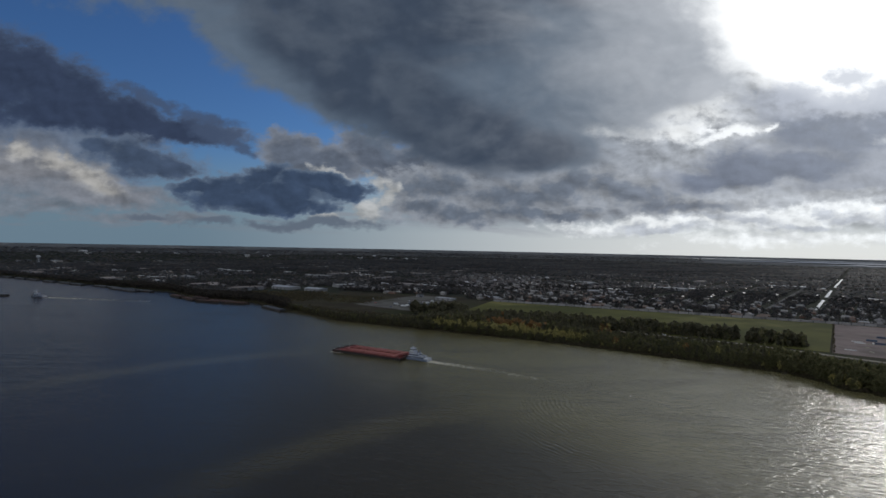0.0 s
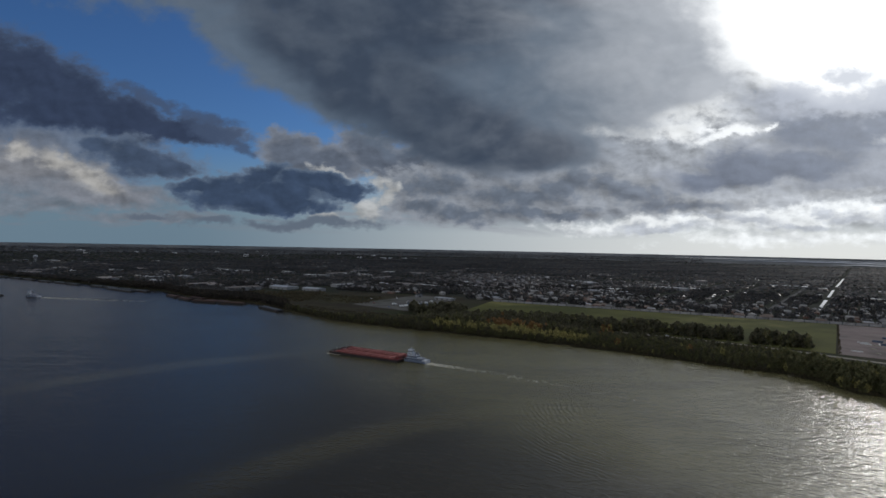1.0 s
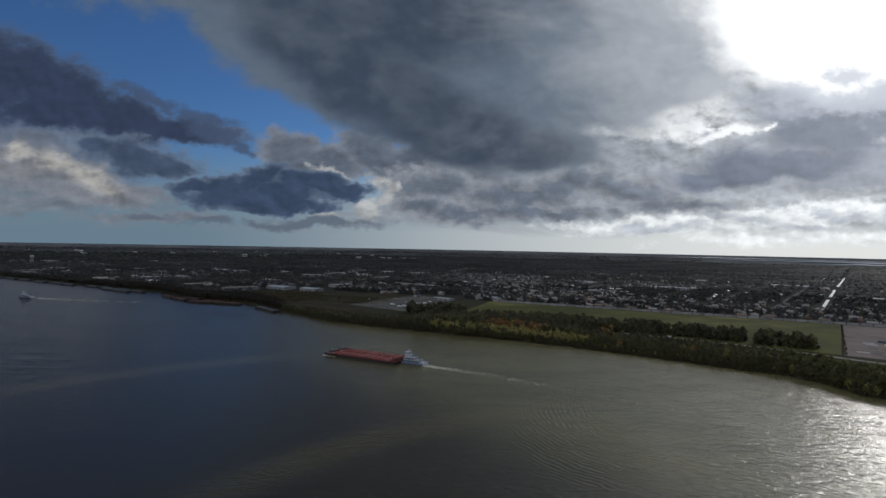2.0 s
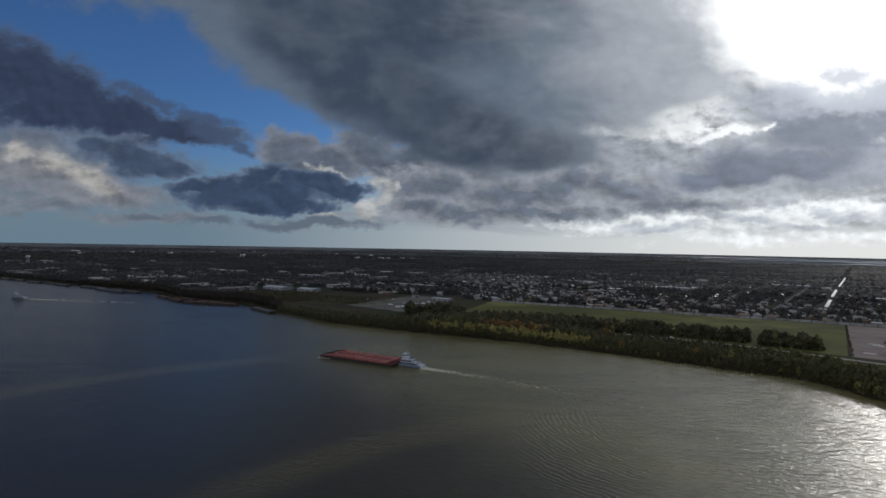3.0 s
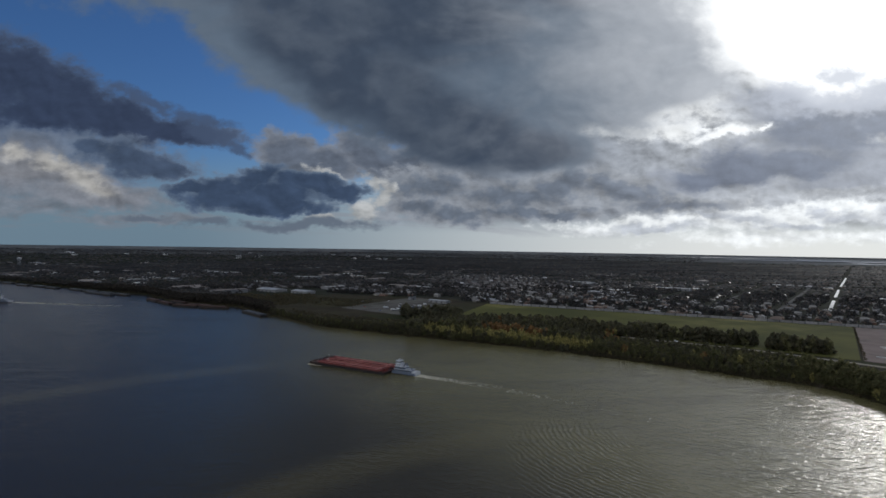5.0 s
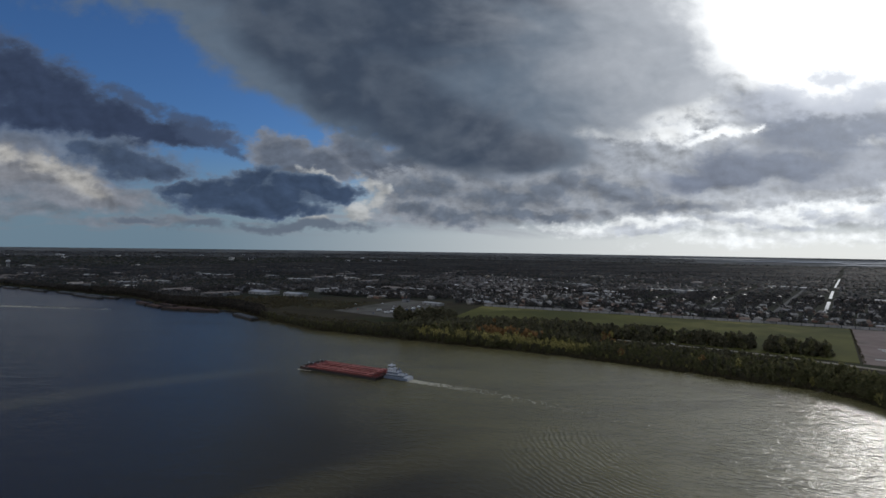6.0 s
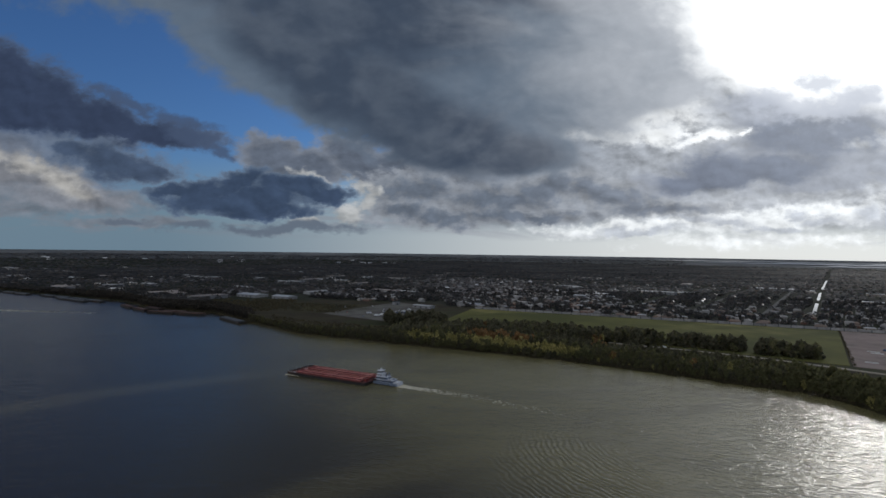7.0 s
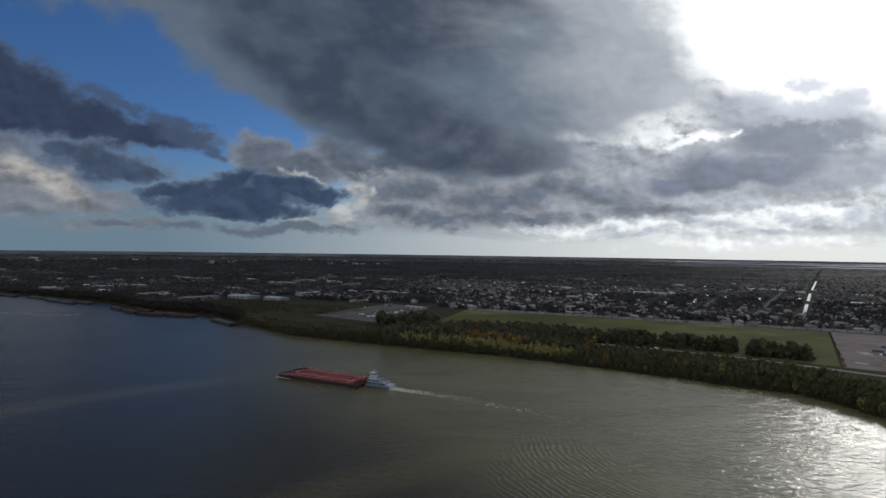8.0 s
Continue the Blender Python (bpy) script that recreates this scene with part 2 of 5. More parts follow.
    main = union(S(-15.3, 29.7, 25.3, 6.6, 1), S(-20.5, 22.4, 11.4, 3.6, -29), S(-13.9, 18.4, 11.4, 4.2, -21), S(-4.9, 15.6, 10.8, 5.4, -15), S(3.6, 12.7, 12.0, 4.8, -7), S(9.6, 10.4, 7.2, 2.8, 1), S(11.8, 10.7, 5.4, 2.7, 1), S(13.7, 22.0, 18.1, 10.2, 1), S(22.8, 23.4, 11.4, 8.4, 1), S(18.7, 17.2, 12.0, 3.0, 1), S(7.5, 31.5, 31.3, 9.6, 1), S(-10.4, 23.9, 10.2, 5.4, 1), S(-22.4, 24.8, 9.0, 3.0, -19), S(-0.8, 21.1, 12.0, 7.2, 1))
    heavy = union(S(-12.8, 20.8, 9.0, 3.6, -19), S(-7.9, 17.3, 11.4, 4.8, -27), S(1.8, 12.1, 10.2, 4.2, -11), S(9.6, 10.4, 6.6, 2.7, 1), S(-8.0, 25.1, 15.7, 4.8, -9), S(7.6, 29.1, 12.0, 3.6, 1))
    streak = n.smooth(n.m("ADD", broad, n.m("MULTIPLY", puff, 0.30)), -0.10, 0.16)
    tone = n.mix(n.smooth(n.m("ADD", heavy, n.m("MULTIPLY", broad, 1.6)), -0.40, 0.42), (0.108, 0.137, 0.172), (0.047, 0.062, 0.088))
    tone = n.mix(n.m("MULTIPLY", streak, 0.36), tone, (0.135, 0.153, 0.175))
    bright = n.m("ADD", off, n.m("ADD", n.m("MULTIPLY", broad, -30.0), n.m("MULTIPLY", puff, -7.0)))
    tone = n.mix(n.smooth(bright, 41.0, 9.0), tone, (0.43, 0.435, 0.44))
    col = over(n.smooth(n.m("ADD", main, n.m("ADD", n.m("MULTIPLY", puff, 0.80), n.m("MULTIPLY", fine, 0.18))), -0.22, 0.26), col, lit(tone, 0.25))

    # the sun's glare, cut by the cloud edge below it
    open_sky = union(S(41.8, 25.0, 12.0, 7.2, 1), S(51.7, 25.2, 9.6, 7.8, 1), S(39.4, 20.7, 6.0, 3.6, 1), S(33.8, 24.8, 4.8, 4.2, 1), S(39.3, 31.0, 13.3, 7.2, 1))
    col = over(n.smooth(n.m("ADD", open_sky, n.m("ADD", n.m("MULTIPLY", puff, 0.5), n.m("MULTIPLY", fine, 0.12))), -0.42, 0.22), col, (1.12, 1.08, 1.0))
    bright = n.node("ShaderNodeAddShader")
    n.links.new(col, bright.inputs[0]), n.links.new(glow(n.mix(near_sun, (0, 0, 0), (0.42, 0.41, 0.38))), bright.inputs[1])
    col = bright.outputs[0]
    wisps = union(blob(42.9, 18.9, 3.6, 1.3, 17), blob(37.0, 16.7, 4.2, 1.6, 1), blob(47.2, 17.5, 3.6, 1.6, 21), blob(41.4, 15.8, 7.2, 1.4, 1))
    col = lay(col, wisps, (1.5, 1.3), -0.35, 0.70, (0.55, 0.56, 0.59), 0.75)
    col = over(n.smooth(off, 4.0, 1.0), col, SUN_CORE)

    # the same broken cloud over the rest of the sky, bright where it faces the sun
    wide = n.m("MULTIPLY", n.m("ARCTAN2", x, y), 180 / math.pi)
    aside = n.m("MAXIMUM", n.smooth(n.m("ABSOLUTE", wide), 46.0, 58.0), n.smooth(el, 27.0, 36.0))
    facing = n.smooth(off, 60.0, 150.0)
    k = n.smooth(n.noise(deck, 5.0, 6.0, 0.55), 0.3, 0.7, 0.65, 1.3)
    body = n.mix(1.0, n.mix(facing, (0.16, 0.175, 0.20), REST_LIT), grey_of(k), "MULTIPLY")
    body = n.mix(n.m("MULTIPLY", n.smooth(off, 62.0, 14.0), 0.9), body, (0.74, 0.72, 0.68))  # thin cloud lit through near the sun
    rest = n.mix(n.smooth(soft, 0.36, 0.56), clear, body)
    col = over(aside, col, rest)

    n.links.new(col, n.node("ShaderNodeOutputWorld").inputs[0])


AIR_TINT = (0.032, 0.046, 0.068)
SUN_CORE, REST_LIT = (1.5, 1.45, 1.35), (1.34, 1.28, 1.18)
build_sky()


# ---- materials ----
def material(name, colour, roughness=0.8, metal=0.0, spec=0.5):
    mat = bpy.data.materials.new(name)
    mat.use_nodes = True
    b = mat.node_tree.nodes["Principled BSDF"]
    b.inputs["Base Color"].default_value = (*colour, 1)
    b.inputs["Roughness"].default_value, b.inputs["Metallic"].default_value = roughness, metal
    b.inputs["Specular IOR Level"].default_value = spec
    return mat, Net(mat.node_tree), b


def place(n):
    """World-sized coordinates."""
    return n.node("ShaderNodeNewGeometry").outputs["Position"]


def worn(name, a, b, scale, roughness=0.8, metal=0.0, bump=0.0, stain=None, vary=0.0, spec=0.5):
    """Two-scale mottled surface; stain adds a third colour in patches; vary shifts the brightness of each object."""
    mat, n, out = material(name, a, roughness, metal, spec)
    p = place(n)
    c = n.mix(n.smooth(n.noise(p, scale, 5.0), 0.35, 0.65), a, b)
    c = n.mix(n.m("MULTIPLY", n.noise(p, scale * 9, 3.0), 0.35), c, tuple(v * 0.55 for v in a))
    if stain:
        c = n.mix(n.smooth(n.noise(p, scale * 0.35, 6.0, 0.65), 0.52, 0.68), c, stain)
    if vary:
        r = n.node("ShaderNodeObjectInfo").outputs["Random"]
        k = n.m("ADD", n.m("MULTIPLY", r, vary), 1.0 - vary / 2)
        c = n.mix(1.0, c, n.xyz(k, k, k), "MULTIPLY")
    n.put(out.inputs["Base Color"], c)
    if bump:
        bp = n.node("ShaderNodeBump")
        bp.inputs["Strength"].default_value, bp.inputs["Distance"].default_value = 0.6, bump
        n.put(bp.inputs["Height"], n.noise(p, scale * 4, 4.0))
        n.put(out.inputs["Normal"], bp.outputs[0])
    return mat


def island(name, stops, roughness=0.75, scale=0.0, spec=0.25):
    """Pieces of one mesh, each with its own tone out of the stops."""
    mat, n, out = material(name, stops[0][1], roughness, 0.0, spec)
    g = n.node("ShaderNodeNewGeometry")
    c = n.ramp(g.outputs["Random Per Island"], stops)
    if scale:
        c = n.mix(n.m("MULTIPLY", n.noise(g.outputs["Position"], scale, 4.0), 0.6), c, tuple(v * 0.4 for v in stops[0][1]))
    n.put(out.inputs["Base Color"], c)
    return mat


def leafy(name, stops, vary=0.5, broad=False):
    """Foliage: tone by leaf and by tree, some light through the leaf."""
    mat, n, out = material(name, stops[0][1], 0.6, 0.0, 0.25)
    g = n.node("ShaderNodeNewGeometry")
    r = n.node("ShaderNodeObjectInfo").outputs["Random"]
    mixed = n.m("ADD", n.m("MULTIPLY", g.outputs["Random Per Island"], 1 - vary), n.m("MULTIPLY", r, vary))
    c = n.ramp(mixed, stops)
    patch = n.smooth(n.noise(g.outputs["Position"], 0.35, 3.0), 0.3, 0.7, 0.6, 1.15)
    c = n.mix(1.0, c, n.xyz(patch, patch, patch), "MULTIPLY")
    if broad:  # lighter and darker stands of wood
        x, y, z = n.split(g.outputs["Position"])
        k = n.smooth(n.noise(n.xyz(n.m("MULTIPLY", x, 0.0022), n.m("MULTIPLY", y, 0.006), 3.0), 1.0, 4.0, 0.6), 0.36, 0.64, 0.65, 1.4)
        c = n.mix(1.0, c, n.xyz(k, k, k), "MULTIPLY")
    n.put(out.inputs["Base Color"], c)
    tr = n.node("ShaderNodeBsdfTranslucent")
    n.put(tr.inputs["Color"], c)
    mx = n.node("ShaderNodeMixShader")
    mx.inputs[0].default_value = 0.62
    n.links.new(out.outputs[0], mx.inputs[1]), n.links.new(tr.outputs[0], mx.inputs[2])
    n.links.new(mx.outputs[0], n.tree.nodes["Material Output"].inputs[0])
    return mat


def water_material():
    mat, n, out = material("river_water", (0.03, 0.028, 0.018), 0.12, 0.0, 0.5)
    out.inputs["IOR"].default_value = 1.33
    p = place(n)
    x, y, z = n.split(p)
    # silt: broad muddy drifts and two long current seams
    silt = n.noise(n.xyz(n.m("MULTIPLY", x, 0.004), n.m("MULTIPLY", y, 0.007), 0.0), 1.0, 6.0, 0.6, 1.5)
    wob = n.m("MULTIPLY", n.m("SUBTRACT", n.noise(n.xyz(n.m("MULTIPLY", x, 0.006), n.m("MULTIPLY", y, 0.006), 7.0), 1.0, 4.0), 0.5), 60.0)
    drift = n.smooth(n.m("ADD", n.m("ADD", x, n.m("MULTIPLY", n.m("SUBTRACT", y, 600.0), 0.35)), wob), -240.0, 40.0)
    # less mud colour near and to the left: painted shade on the water
    near_shade = n.smooth(n.m("ADD", n.m("ADD", x, y), wob), 330.0, 500.0, 0.15, 1.0)
    c = n.mix(n.m("MULTIPLY", n.m("MULTIPLY", drift, near_shade), n.smooth(silt, 0.25, 0.6, 0.55, 1.0)), WATER_DARK, WATER_MUD)
    for ax, ay, bx, by, wide in ((-348.0, 458.0, -168.0, 614.0, 30.0), (-112.0, 302.0, 38.0, 422.0, 30.0)):
        length = math.hypot(bx - ax, by - ay)
        ux, uy = (bx - ax) / length, (by - ay) / length
        along = n.m("ADD", n.m("MULTIPLY", n.m("SUBTRACT", x, ax), ux), n.m("MULTIPLY", n.m("SUBTRACT", y, ay), uy))
        across = n.m("ADD", n.m("MULTIPLY", n.m("SUBTRACT", x, ax), -uy), n.m("MULTIPLY", n.m("SUBTRACT", y, ay), ux))
        bend = n.m("MULTIPLY", n.m("POWER", n.m("DIVIDE", n.m("SUBTRACT", along, length / 2), length / 2), 2.0), 14.0)
        gap = n.m("ABSOLUTE", n.m("ADD", n.m("ADD", across, bend), n.m("MULTIPLY", wob, 0.35)))
        seam = n.m("MULTIPLY", n.smooth(gap, wide, wide * 0.1), n.m("MULTIPLY", n.smooth(along, -80.0, 60.0), n.smooth(along, length + 60.0, length - 60.0)))
        c = n.mix(n.m("MULTIPLY", seam, 0.22), c, WATER_SEAM)
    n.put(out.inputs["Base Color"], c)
    # calm and ruffled patches
    calm = n.noise(n.xyz(n.m("MULTIPLY", x, 0.006), n.m("MULTIPLY", y, 0.010), 5.0), 1.0, 5.0, 0.6, 1.0)
    east = n.smooth(n.m("SUBTRACT", x, n.m("MULTIPLY", y, 0.12)), -130.0, 120.0)
    west = n.smooth(x, -150.0, -450.0)
    streak = n.smooth(n.noise(n.xyz(n.m("MULTIPLY", x, 0.006), n.m("MULTIPLY", y, 0.03), 31.0), 1.0, 5.0, 0.6, 0.6), 0.42, 0.68)
    ruffle = n.m("MULTIPLY", n.smooth(calm, 0.3, 0.62, 0.55, 1.0), n.m("ADD", n.m("MULTIPLY", east, 0.56), 0.44))
    ruffle = n.m("MAXIMUM", ruffle, n.m("MULTIPLY", west, streak))
    n.put(out.inputs["Roughness"], n.m("ADD", n.smooth(n.m("SUBTRACT", x, n.m("MULTIPLY", y, 0.12)), 170.0, 300.0, 0.12, -0.04), n.m("ADD", n.m("MULTIPLY", east, 0.02), 0.10)))
    along = n.xyz(n.m("ADD", n.m("MULTIPLY", x, 0.85), n.m("MULTIPLY", y, -0.52)), n.m("MULTIPLY", n.m("ADD", n.m("MULTIPLY", x, 0.52), n.m("MULTIPLY", y, 0.85)), 1.9), 0.0)
    chop = n.noise(along, 0.17, 3.5, 0.56, 0.8)
    swell = n.noise(n.xyz(n.m("MULTIPLY", x, 0.05), n.m("MULTIPLY", y, 0.09), 2.0), 1.0, 4.0, 0.55, 1.2)
    wavelet = n.m("MULTIPLY", n.noise(along, 0.55, 2.0, 0.5, 0.4), n.m("MULTIPLY", east, 0.11))
    near_bank = n.node("ShaderNodeAttribute")
    near_bank.attribute_name = "shore"
    ruffle = n.m("MULTIPLY", ruffle, n.smooth(near_bank.outputs["Fac"], 0.0, 1.0, 0.22, 1.0))
    h = n.m("ADD", n.m("MULTIPLY", chop, n.m("ADD", n.m("MULTIPLY", ruffle, 0.75), 0.06)), n.m("MULTIPLY", swell, n.m("MULTIPLY", ruffle, 0.9)))
    # a train of curved ripples spreading from an old wake
    ripple = n.node("ShaderNodeTexWave")
    ripple.wave_type, ripple.rings_direction, ripple.wave_profile = "RINGS", "Z", "SIN"
    n.put(ripple.inputs["Vector"], n.xyz(n.m("SUBTRACT", x, 190.0), n.m("SUBTRACT", y, 420.0), 0.0))
    ripple.inputs["Scale"].default_value, ripple.inputs["Distortion"].default_value = 0.082, 9.0
    ripple.inputs["Detail"].default_value, ripple.inputs["Detail Scale"].default_value = 4.0, 0.7
    dx, dy = n.m("DIVIDE", n.m("SUBTRACT", x, 92.0), 55.0), n.m("DIVIDE", n.m("SUBTRACT", y, 370.0), 90.0)
    zone = n.smooth(n.m("ADD", n.m("MULTIPLY", dx, dx), n.m("MULTIPLY", dy, dy)), 1.0, 0.1)
    h = n.m("ADD", h, n.m("MULTIPLY", n.m("MULTIPLY", ripple.outputs["Fac"], zone), 0.34))
    h = n.m("ADD", h, wavelet)
    bp = n.node("ShaderNodeBump")
    bp.inputs["Strength"].default_value, bp.inputs["Distance"].default_value = 1.0, 1.0
    n.put(bp.inputs["Height"], h)
    n.put(out.inputs["Normal"], bp.outputs[0])
    return mat


WATER_SEAM = (0.190, 0.162, 0.070)
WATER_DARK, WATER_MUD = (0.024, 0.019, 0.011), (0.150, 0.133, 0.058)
M_water = water_material()
M_ground = worn("bottomland_soil", (0.040, 0.034, 0.023), (0.056, 0.050, 0.030), 0.02, 0.95, bump=0.2, stain=(0.036, 0.040, 0.019), spec=0.05)
M_town_floor = worn("town_floor", (0.028, 0.033, 0.020), (0.042, 0.042, 0.034), 0.012, 0.95, stain=(0.022, 0.028, 0.014), spec=0.05)
# pale yellow patches put the sun patches on the meadow into the grass colour
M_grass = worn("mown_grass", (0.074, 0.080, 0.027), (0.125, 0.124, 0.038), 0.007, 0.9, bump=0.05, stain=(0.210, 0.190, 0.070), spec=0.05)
M_lawn = worn("rough_lawn", (0.036, 0.036, 0.020), (0.054, 0.048, 0.028), 0.02, 0.9, bump=0.05, stain=(0.078, 0.074, 0.034), spec=0.05)
M_gravel = worn("pink_gravel", (0.23, 0.18, 0.16), (0.28, 0.23, 0.205), 0.03, 0.95, stain=(0.16, 0.135, 0.12), spec=0.05)
M_lot = worn("pale_lot", (0.105, 0.10, 0.09), (0.15, 0.145, 0.13), 0.03, 0.95, stain=(0.07, 0.07, 0.055), spec=0.05)
M_dirt = worn("pale_dirt", (0.28, 0.25, 0.20), (0.34, 0.31, 0.25), 0.08, 0.95, spec=0.05)
M_street = worn("street", (0.105, 0.104, 0.10), (0.145, 0.142, 0.136), 0.03, 0.9, spec=0.05)
M_concrete = worn("weathered_concrete", (0.20, 0.197, 0.198), (0.26, 0.254, 0.25), 0.15, 0.9, stain=(0.13, 0.127, 0.126), vary=0.45)
M_roof = island("house_roofs", [(0.0, (0.075, 0.072, 0.07)), (0.40, (0.115, 0.108, 0.10)), (0.68, (0.09, 0.07, 0.06)), (0.95, (0.16, 0.156, 0.156)), (1.0, (0.50, 0.50, 0.51))], 0.42)
M_wall = island("house_walls", [(0.0, (0.145, 0.136, 0.126)), (0.4, (0.105, 0.078, 0.064)), (0.7, (0.19, 0.184, 0.178)), (1.0, (0.125, 0.116, 0.106))])
M_bark = worn("grey_bark", (0.10, 0.085, 0.065), (0.16, 0.14, 0.115), 1.5, 0.95)
# willow yellow, raised further to put the sunlit band into the leaves
M_willow = leafy("willow_leaf", [(0.0, (0.130, 0.130, 0.052)), (0.35, (0.300, 0.275, 0.095)), (0.7, (0.450, 0.400, 0.145)), (1.0, (0.560, 0.480, 0.200))], 0.2)
M_olive = leafy("olive_leaf", [(0.0, (0.110, 0.118, 0.056)), (0.5, (0.155, 0.155, 0.072)), (1.0, (0.210, 0.190, 0.092))], 0.3)
M_rust = leafy("rust_leaf", [(0.0, (0.250, 0.140, 0.062)), (0.5, (0.330, 0.190, 0.080)), (1.0, (0.230, 0.165, 0.085))], 0.3)
M_dark = leafy("dark_leaf", [(0.0, (0.094, 0.096, 0.060)), (0.6, (0.140, 0.134, 0.082)), (1.0, (0.195, 0.165, 0.104))], 0.3)
# crown tones lightened towards blue-grey, so the leaf colour carries the haze
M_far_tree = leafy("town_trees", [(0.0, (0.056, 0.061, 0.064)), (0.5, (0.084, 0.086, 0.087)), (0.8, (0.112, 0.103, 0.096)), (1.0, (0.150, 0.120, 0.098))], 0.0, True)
M_deck = worn("red_deck_paint", (0.145, 0.023, 0.022), (0.190, 0.033, 0.030), 0.15, 0.75, stain=(0.085, 0.022, 0.020), spec=0.3)
# darker than the trunk, to draw the dark gap between the barges
M_side_deck = worn("maroon_side_deck", (0.075, 0.020, 0.020), (0.105, 0.026, 0.026), 0.2, 0.8, spec=0.3)
M_deck_light = worn("pale_red_paint", (0.46, 0.17, 0.14), (0.54, 0.25, 0.21), 0.3, 0.5)
M_hull = worn("black_hull", (0.014, 0.013, 0.013), (0.022, 0.020, 0.019), 0.2, 0.75, stain=(0.045, 0.026, 0.019), spec=0.3)
M_white = worn("ship_white", (0.46, 0.49, 0.54), (0.56, 0.58, 0.62), 0.4, 0.45, stain=(0.36, 0.38, 0.40))
M_bluegrey = worn("blue_grey_paint", (0.055, 0.075, 0.125), (0.085, 0.105, 0.16), 0.4, 0.5)
M_pale_blue = worn("pale_blue_paint", (0.095, 0.125, 0.185), (0.145, 0.18, 0.25), 0.5, 0.7, stain=(0.055, 0.07, 0.10), spec=0.35)
M_glass = material("dark_window", (0.02, 0.025, 0.03), 0.08)[0]
M_rust_steel = worn("rusty_steel", (0.042, 0.018, 0.013), (0.066, 0.030, 0.021), 0.1, 0.85, stain=(0.025, 0.016, 0.012))
M_grey_steel = worn("grey_barge_steel", (0.032, 0.038, 0.045), (0.052, 0.058, 0.066), 0.1, 0.6, stain=(0.045, 0.034, 0.029))
M_foam = worn("foam", (0.46, 0.43, 0.33), (0.62, 0.59, 0.48), 0.5, 0.9, spec=0.1)
M_metal_roof = worn("metal_roof", (0.33, 0.345, 0.365), (0.40, 0.41, 0.42), 0.05, 0.4, stain=(0.25, 0.26, 0.275))
M_metal_wall = worn("metal_wall", (0.18, 0.185, 0.19), (0.24, 0.24, 0.24), 0.08, 0.6)
M_upstream = leafy("bare_bank_trees", [(0.0, (0.038, 0.036, 0.031)), (0.6, (0.058, 0.052, 0.043)), (1.0, (0.085, 0.066, 0.050))], 0.0)
# the farthest ground, paled and blued: distance haze put into its colour
M_haze_ground = worn("distant_marsh", (0.110, 0.116, 0.120), (0.165, 0.168, 0.168), 0.004, 0.95, stain=(0.075, 0.080, 0.082), spec=0.05)

# ---- plan of the land ----
HEART = Vector((5.0, 52.0, 0.0))  # the middle of the flight, seen from above
EYE_Z, LAND_Z, EARTH = 122.0, 2.5, 6371000.0


def reach(d):
    """How far out the distant country is laid: true to 1800 m, then drawn in, so that all of it lies within 4.9 km."""
    return d if d <= 1800 else 1800 + 3080 * (1 - math.exp(-(d - 1800) / 3080))


def level(d):
    """Height of the land there: flat nearby, then rising gently to keep the true dip of the horizon."""
    if d <= 1700:
        return LAND_Z
    r = reach(d)
    far = EYE_Z - r * ((EYE_Z - LAND_Z) / d + d / (2 * EARTH))
    return LAND_Z + (far - LAND_Z) * min(1, (d - 1700) / 200)


def land(x, y, h=0.0):
    """A point of the country at its laid-out place, and the scale there."""
    dx, dy = x - HEART.x, y - HEART.y
    d = math.hypot(dx, dy)
    s = reach(d) / max(d, 1e-6) if d > 1800 else 1.0
    return Vector((HEART.x + dx * s, HEART.y + dy * s, level(d) + h * s)), s


# the far bank, from upstream to downstream
BANK = [(-4200, 2900), (-2300, 2170), (-1448, 1758), (-1054, 1519), (-793, 1367), (-660, 1298), (-510, 1140), (-380, 1098), (-291, 997),
        (-162, 857), (-39, 791), (92, 726), (184, 673), (280, 603), (311, 577), (350, 549), (362, 523), (367, 485), (520, 300), (900, 0), (1500, -400)]


def bank_table():
    az, rr = [], []
    for (x0, y0), (x1, y1) in zip(BANK, BANK[1:]):
        for k in range(40):
            t = k / 40
            x, y = x0 + (x1 - x0) * t - HEART.x, y0 + (y1 - y0) * t - HEART.y
            a, r = math.degrees(math.atan2(x, y)), math.hypot(x, y)
            r += noise.noise((a * 0.9, 3.0, 0)) * 7 + noise.noise((a * 3.1, 8.0, 0)) * 3
            az.append(a), rr.append(r)
    return [-180, -110, -70] + az + [140, 180], [380, 600, 3500] + rr + [700, 380]


BANK_AZ, BANK_R = [np.array(v, dtype=float) for v in bank_table()]


def bank_at(az):
    return float(np.interp(az, BANK_AZ, BANK_R))


def polar(az, d):
    a = radians(az)
    return HEART.x + math.sin(a) * d, HEART.y + math.cos(a) * d


def depth_from_bank(x, y):
    """Metres inland from the water's edge, along the line of sight."""
    dx, dy = x - HEART.x, y - HEART.y
    return math.hypot(dx, dy) - bank_at(math.degrees(math.atan2(dx, dy)))


WALL_A, WALL_B = Vector((155, 1178, 0)), Vector((717, 905, 0))
WALL_DIR = (WALL_B - WALL_A).normalized()
WALL_OUT = Vector((-WALL_DIR.y, WALL_DIR.x, 0))  # towards the town


def behind_wall(x, y):
    return (Vector((x, y, 0)) - WALL_A).dot(WALL_OUT)


# ---- mesh helpers ----
def raw_mesh(name, verts, faces, mats, index=None):
    me = bpy.data.meshes.new(name)
    me.from_pydata(verts, [], faces)
    for mt in mats:
        me.materials.append(mt)
    if index is not None:
        me.polygons.foreach_set("material_index", index)
    me.update()
    return me


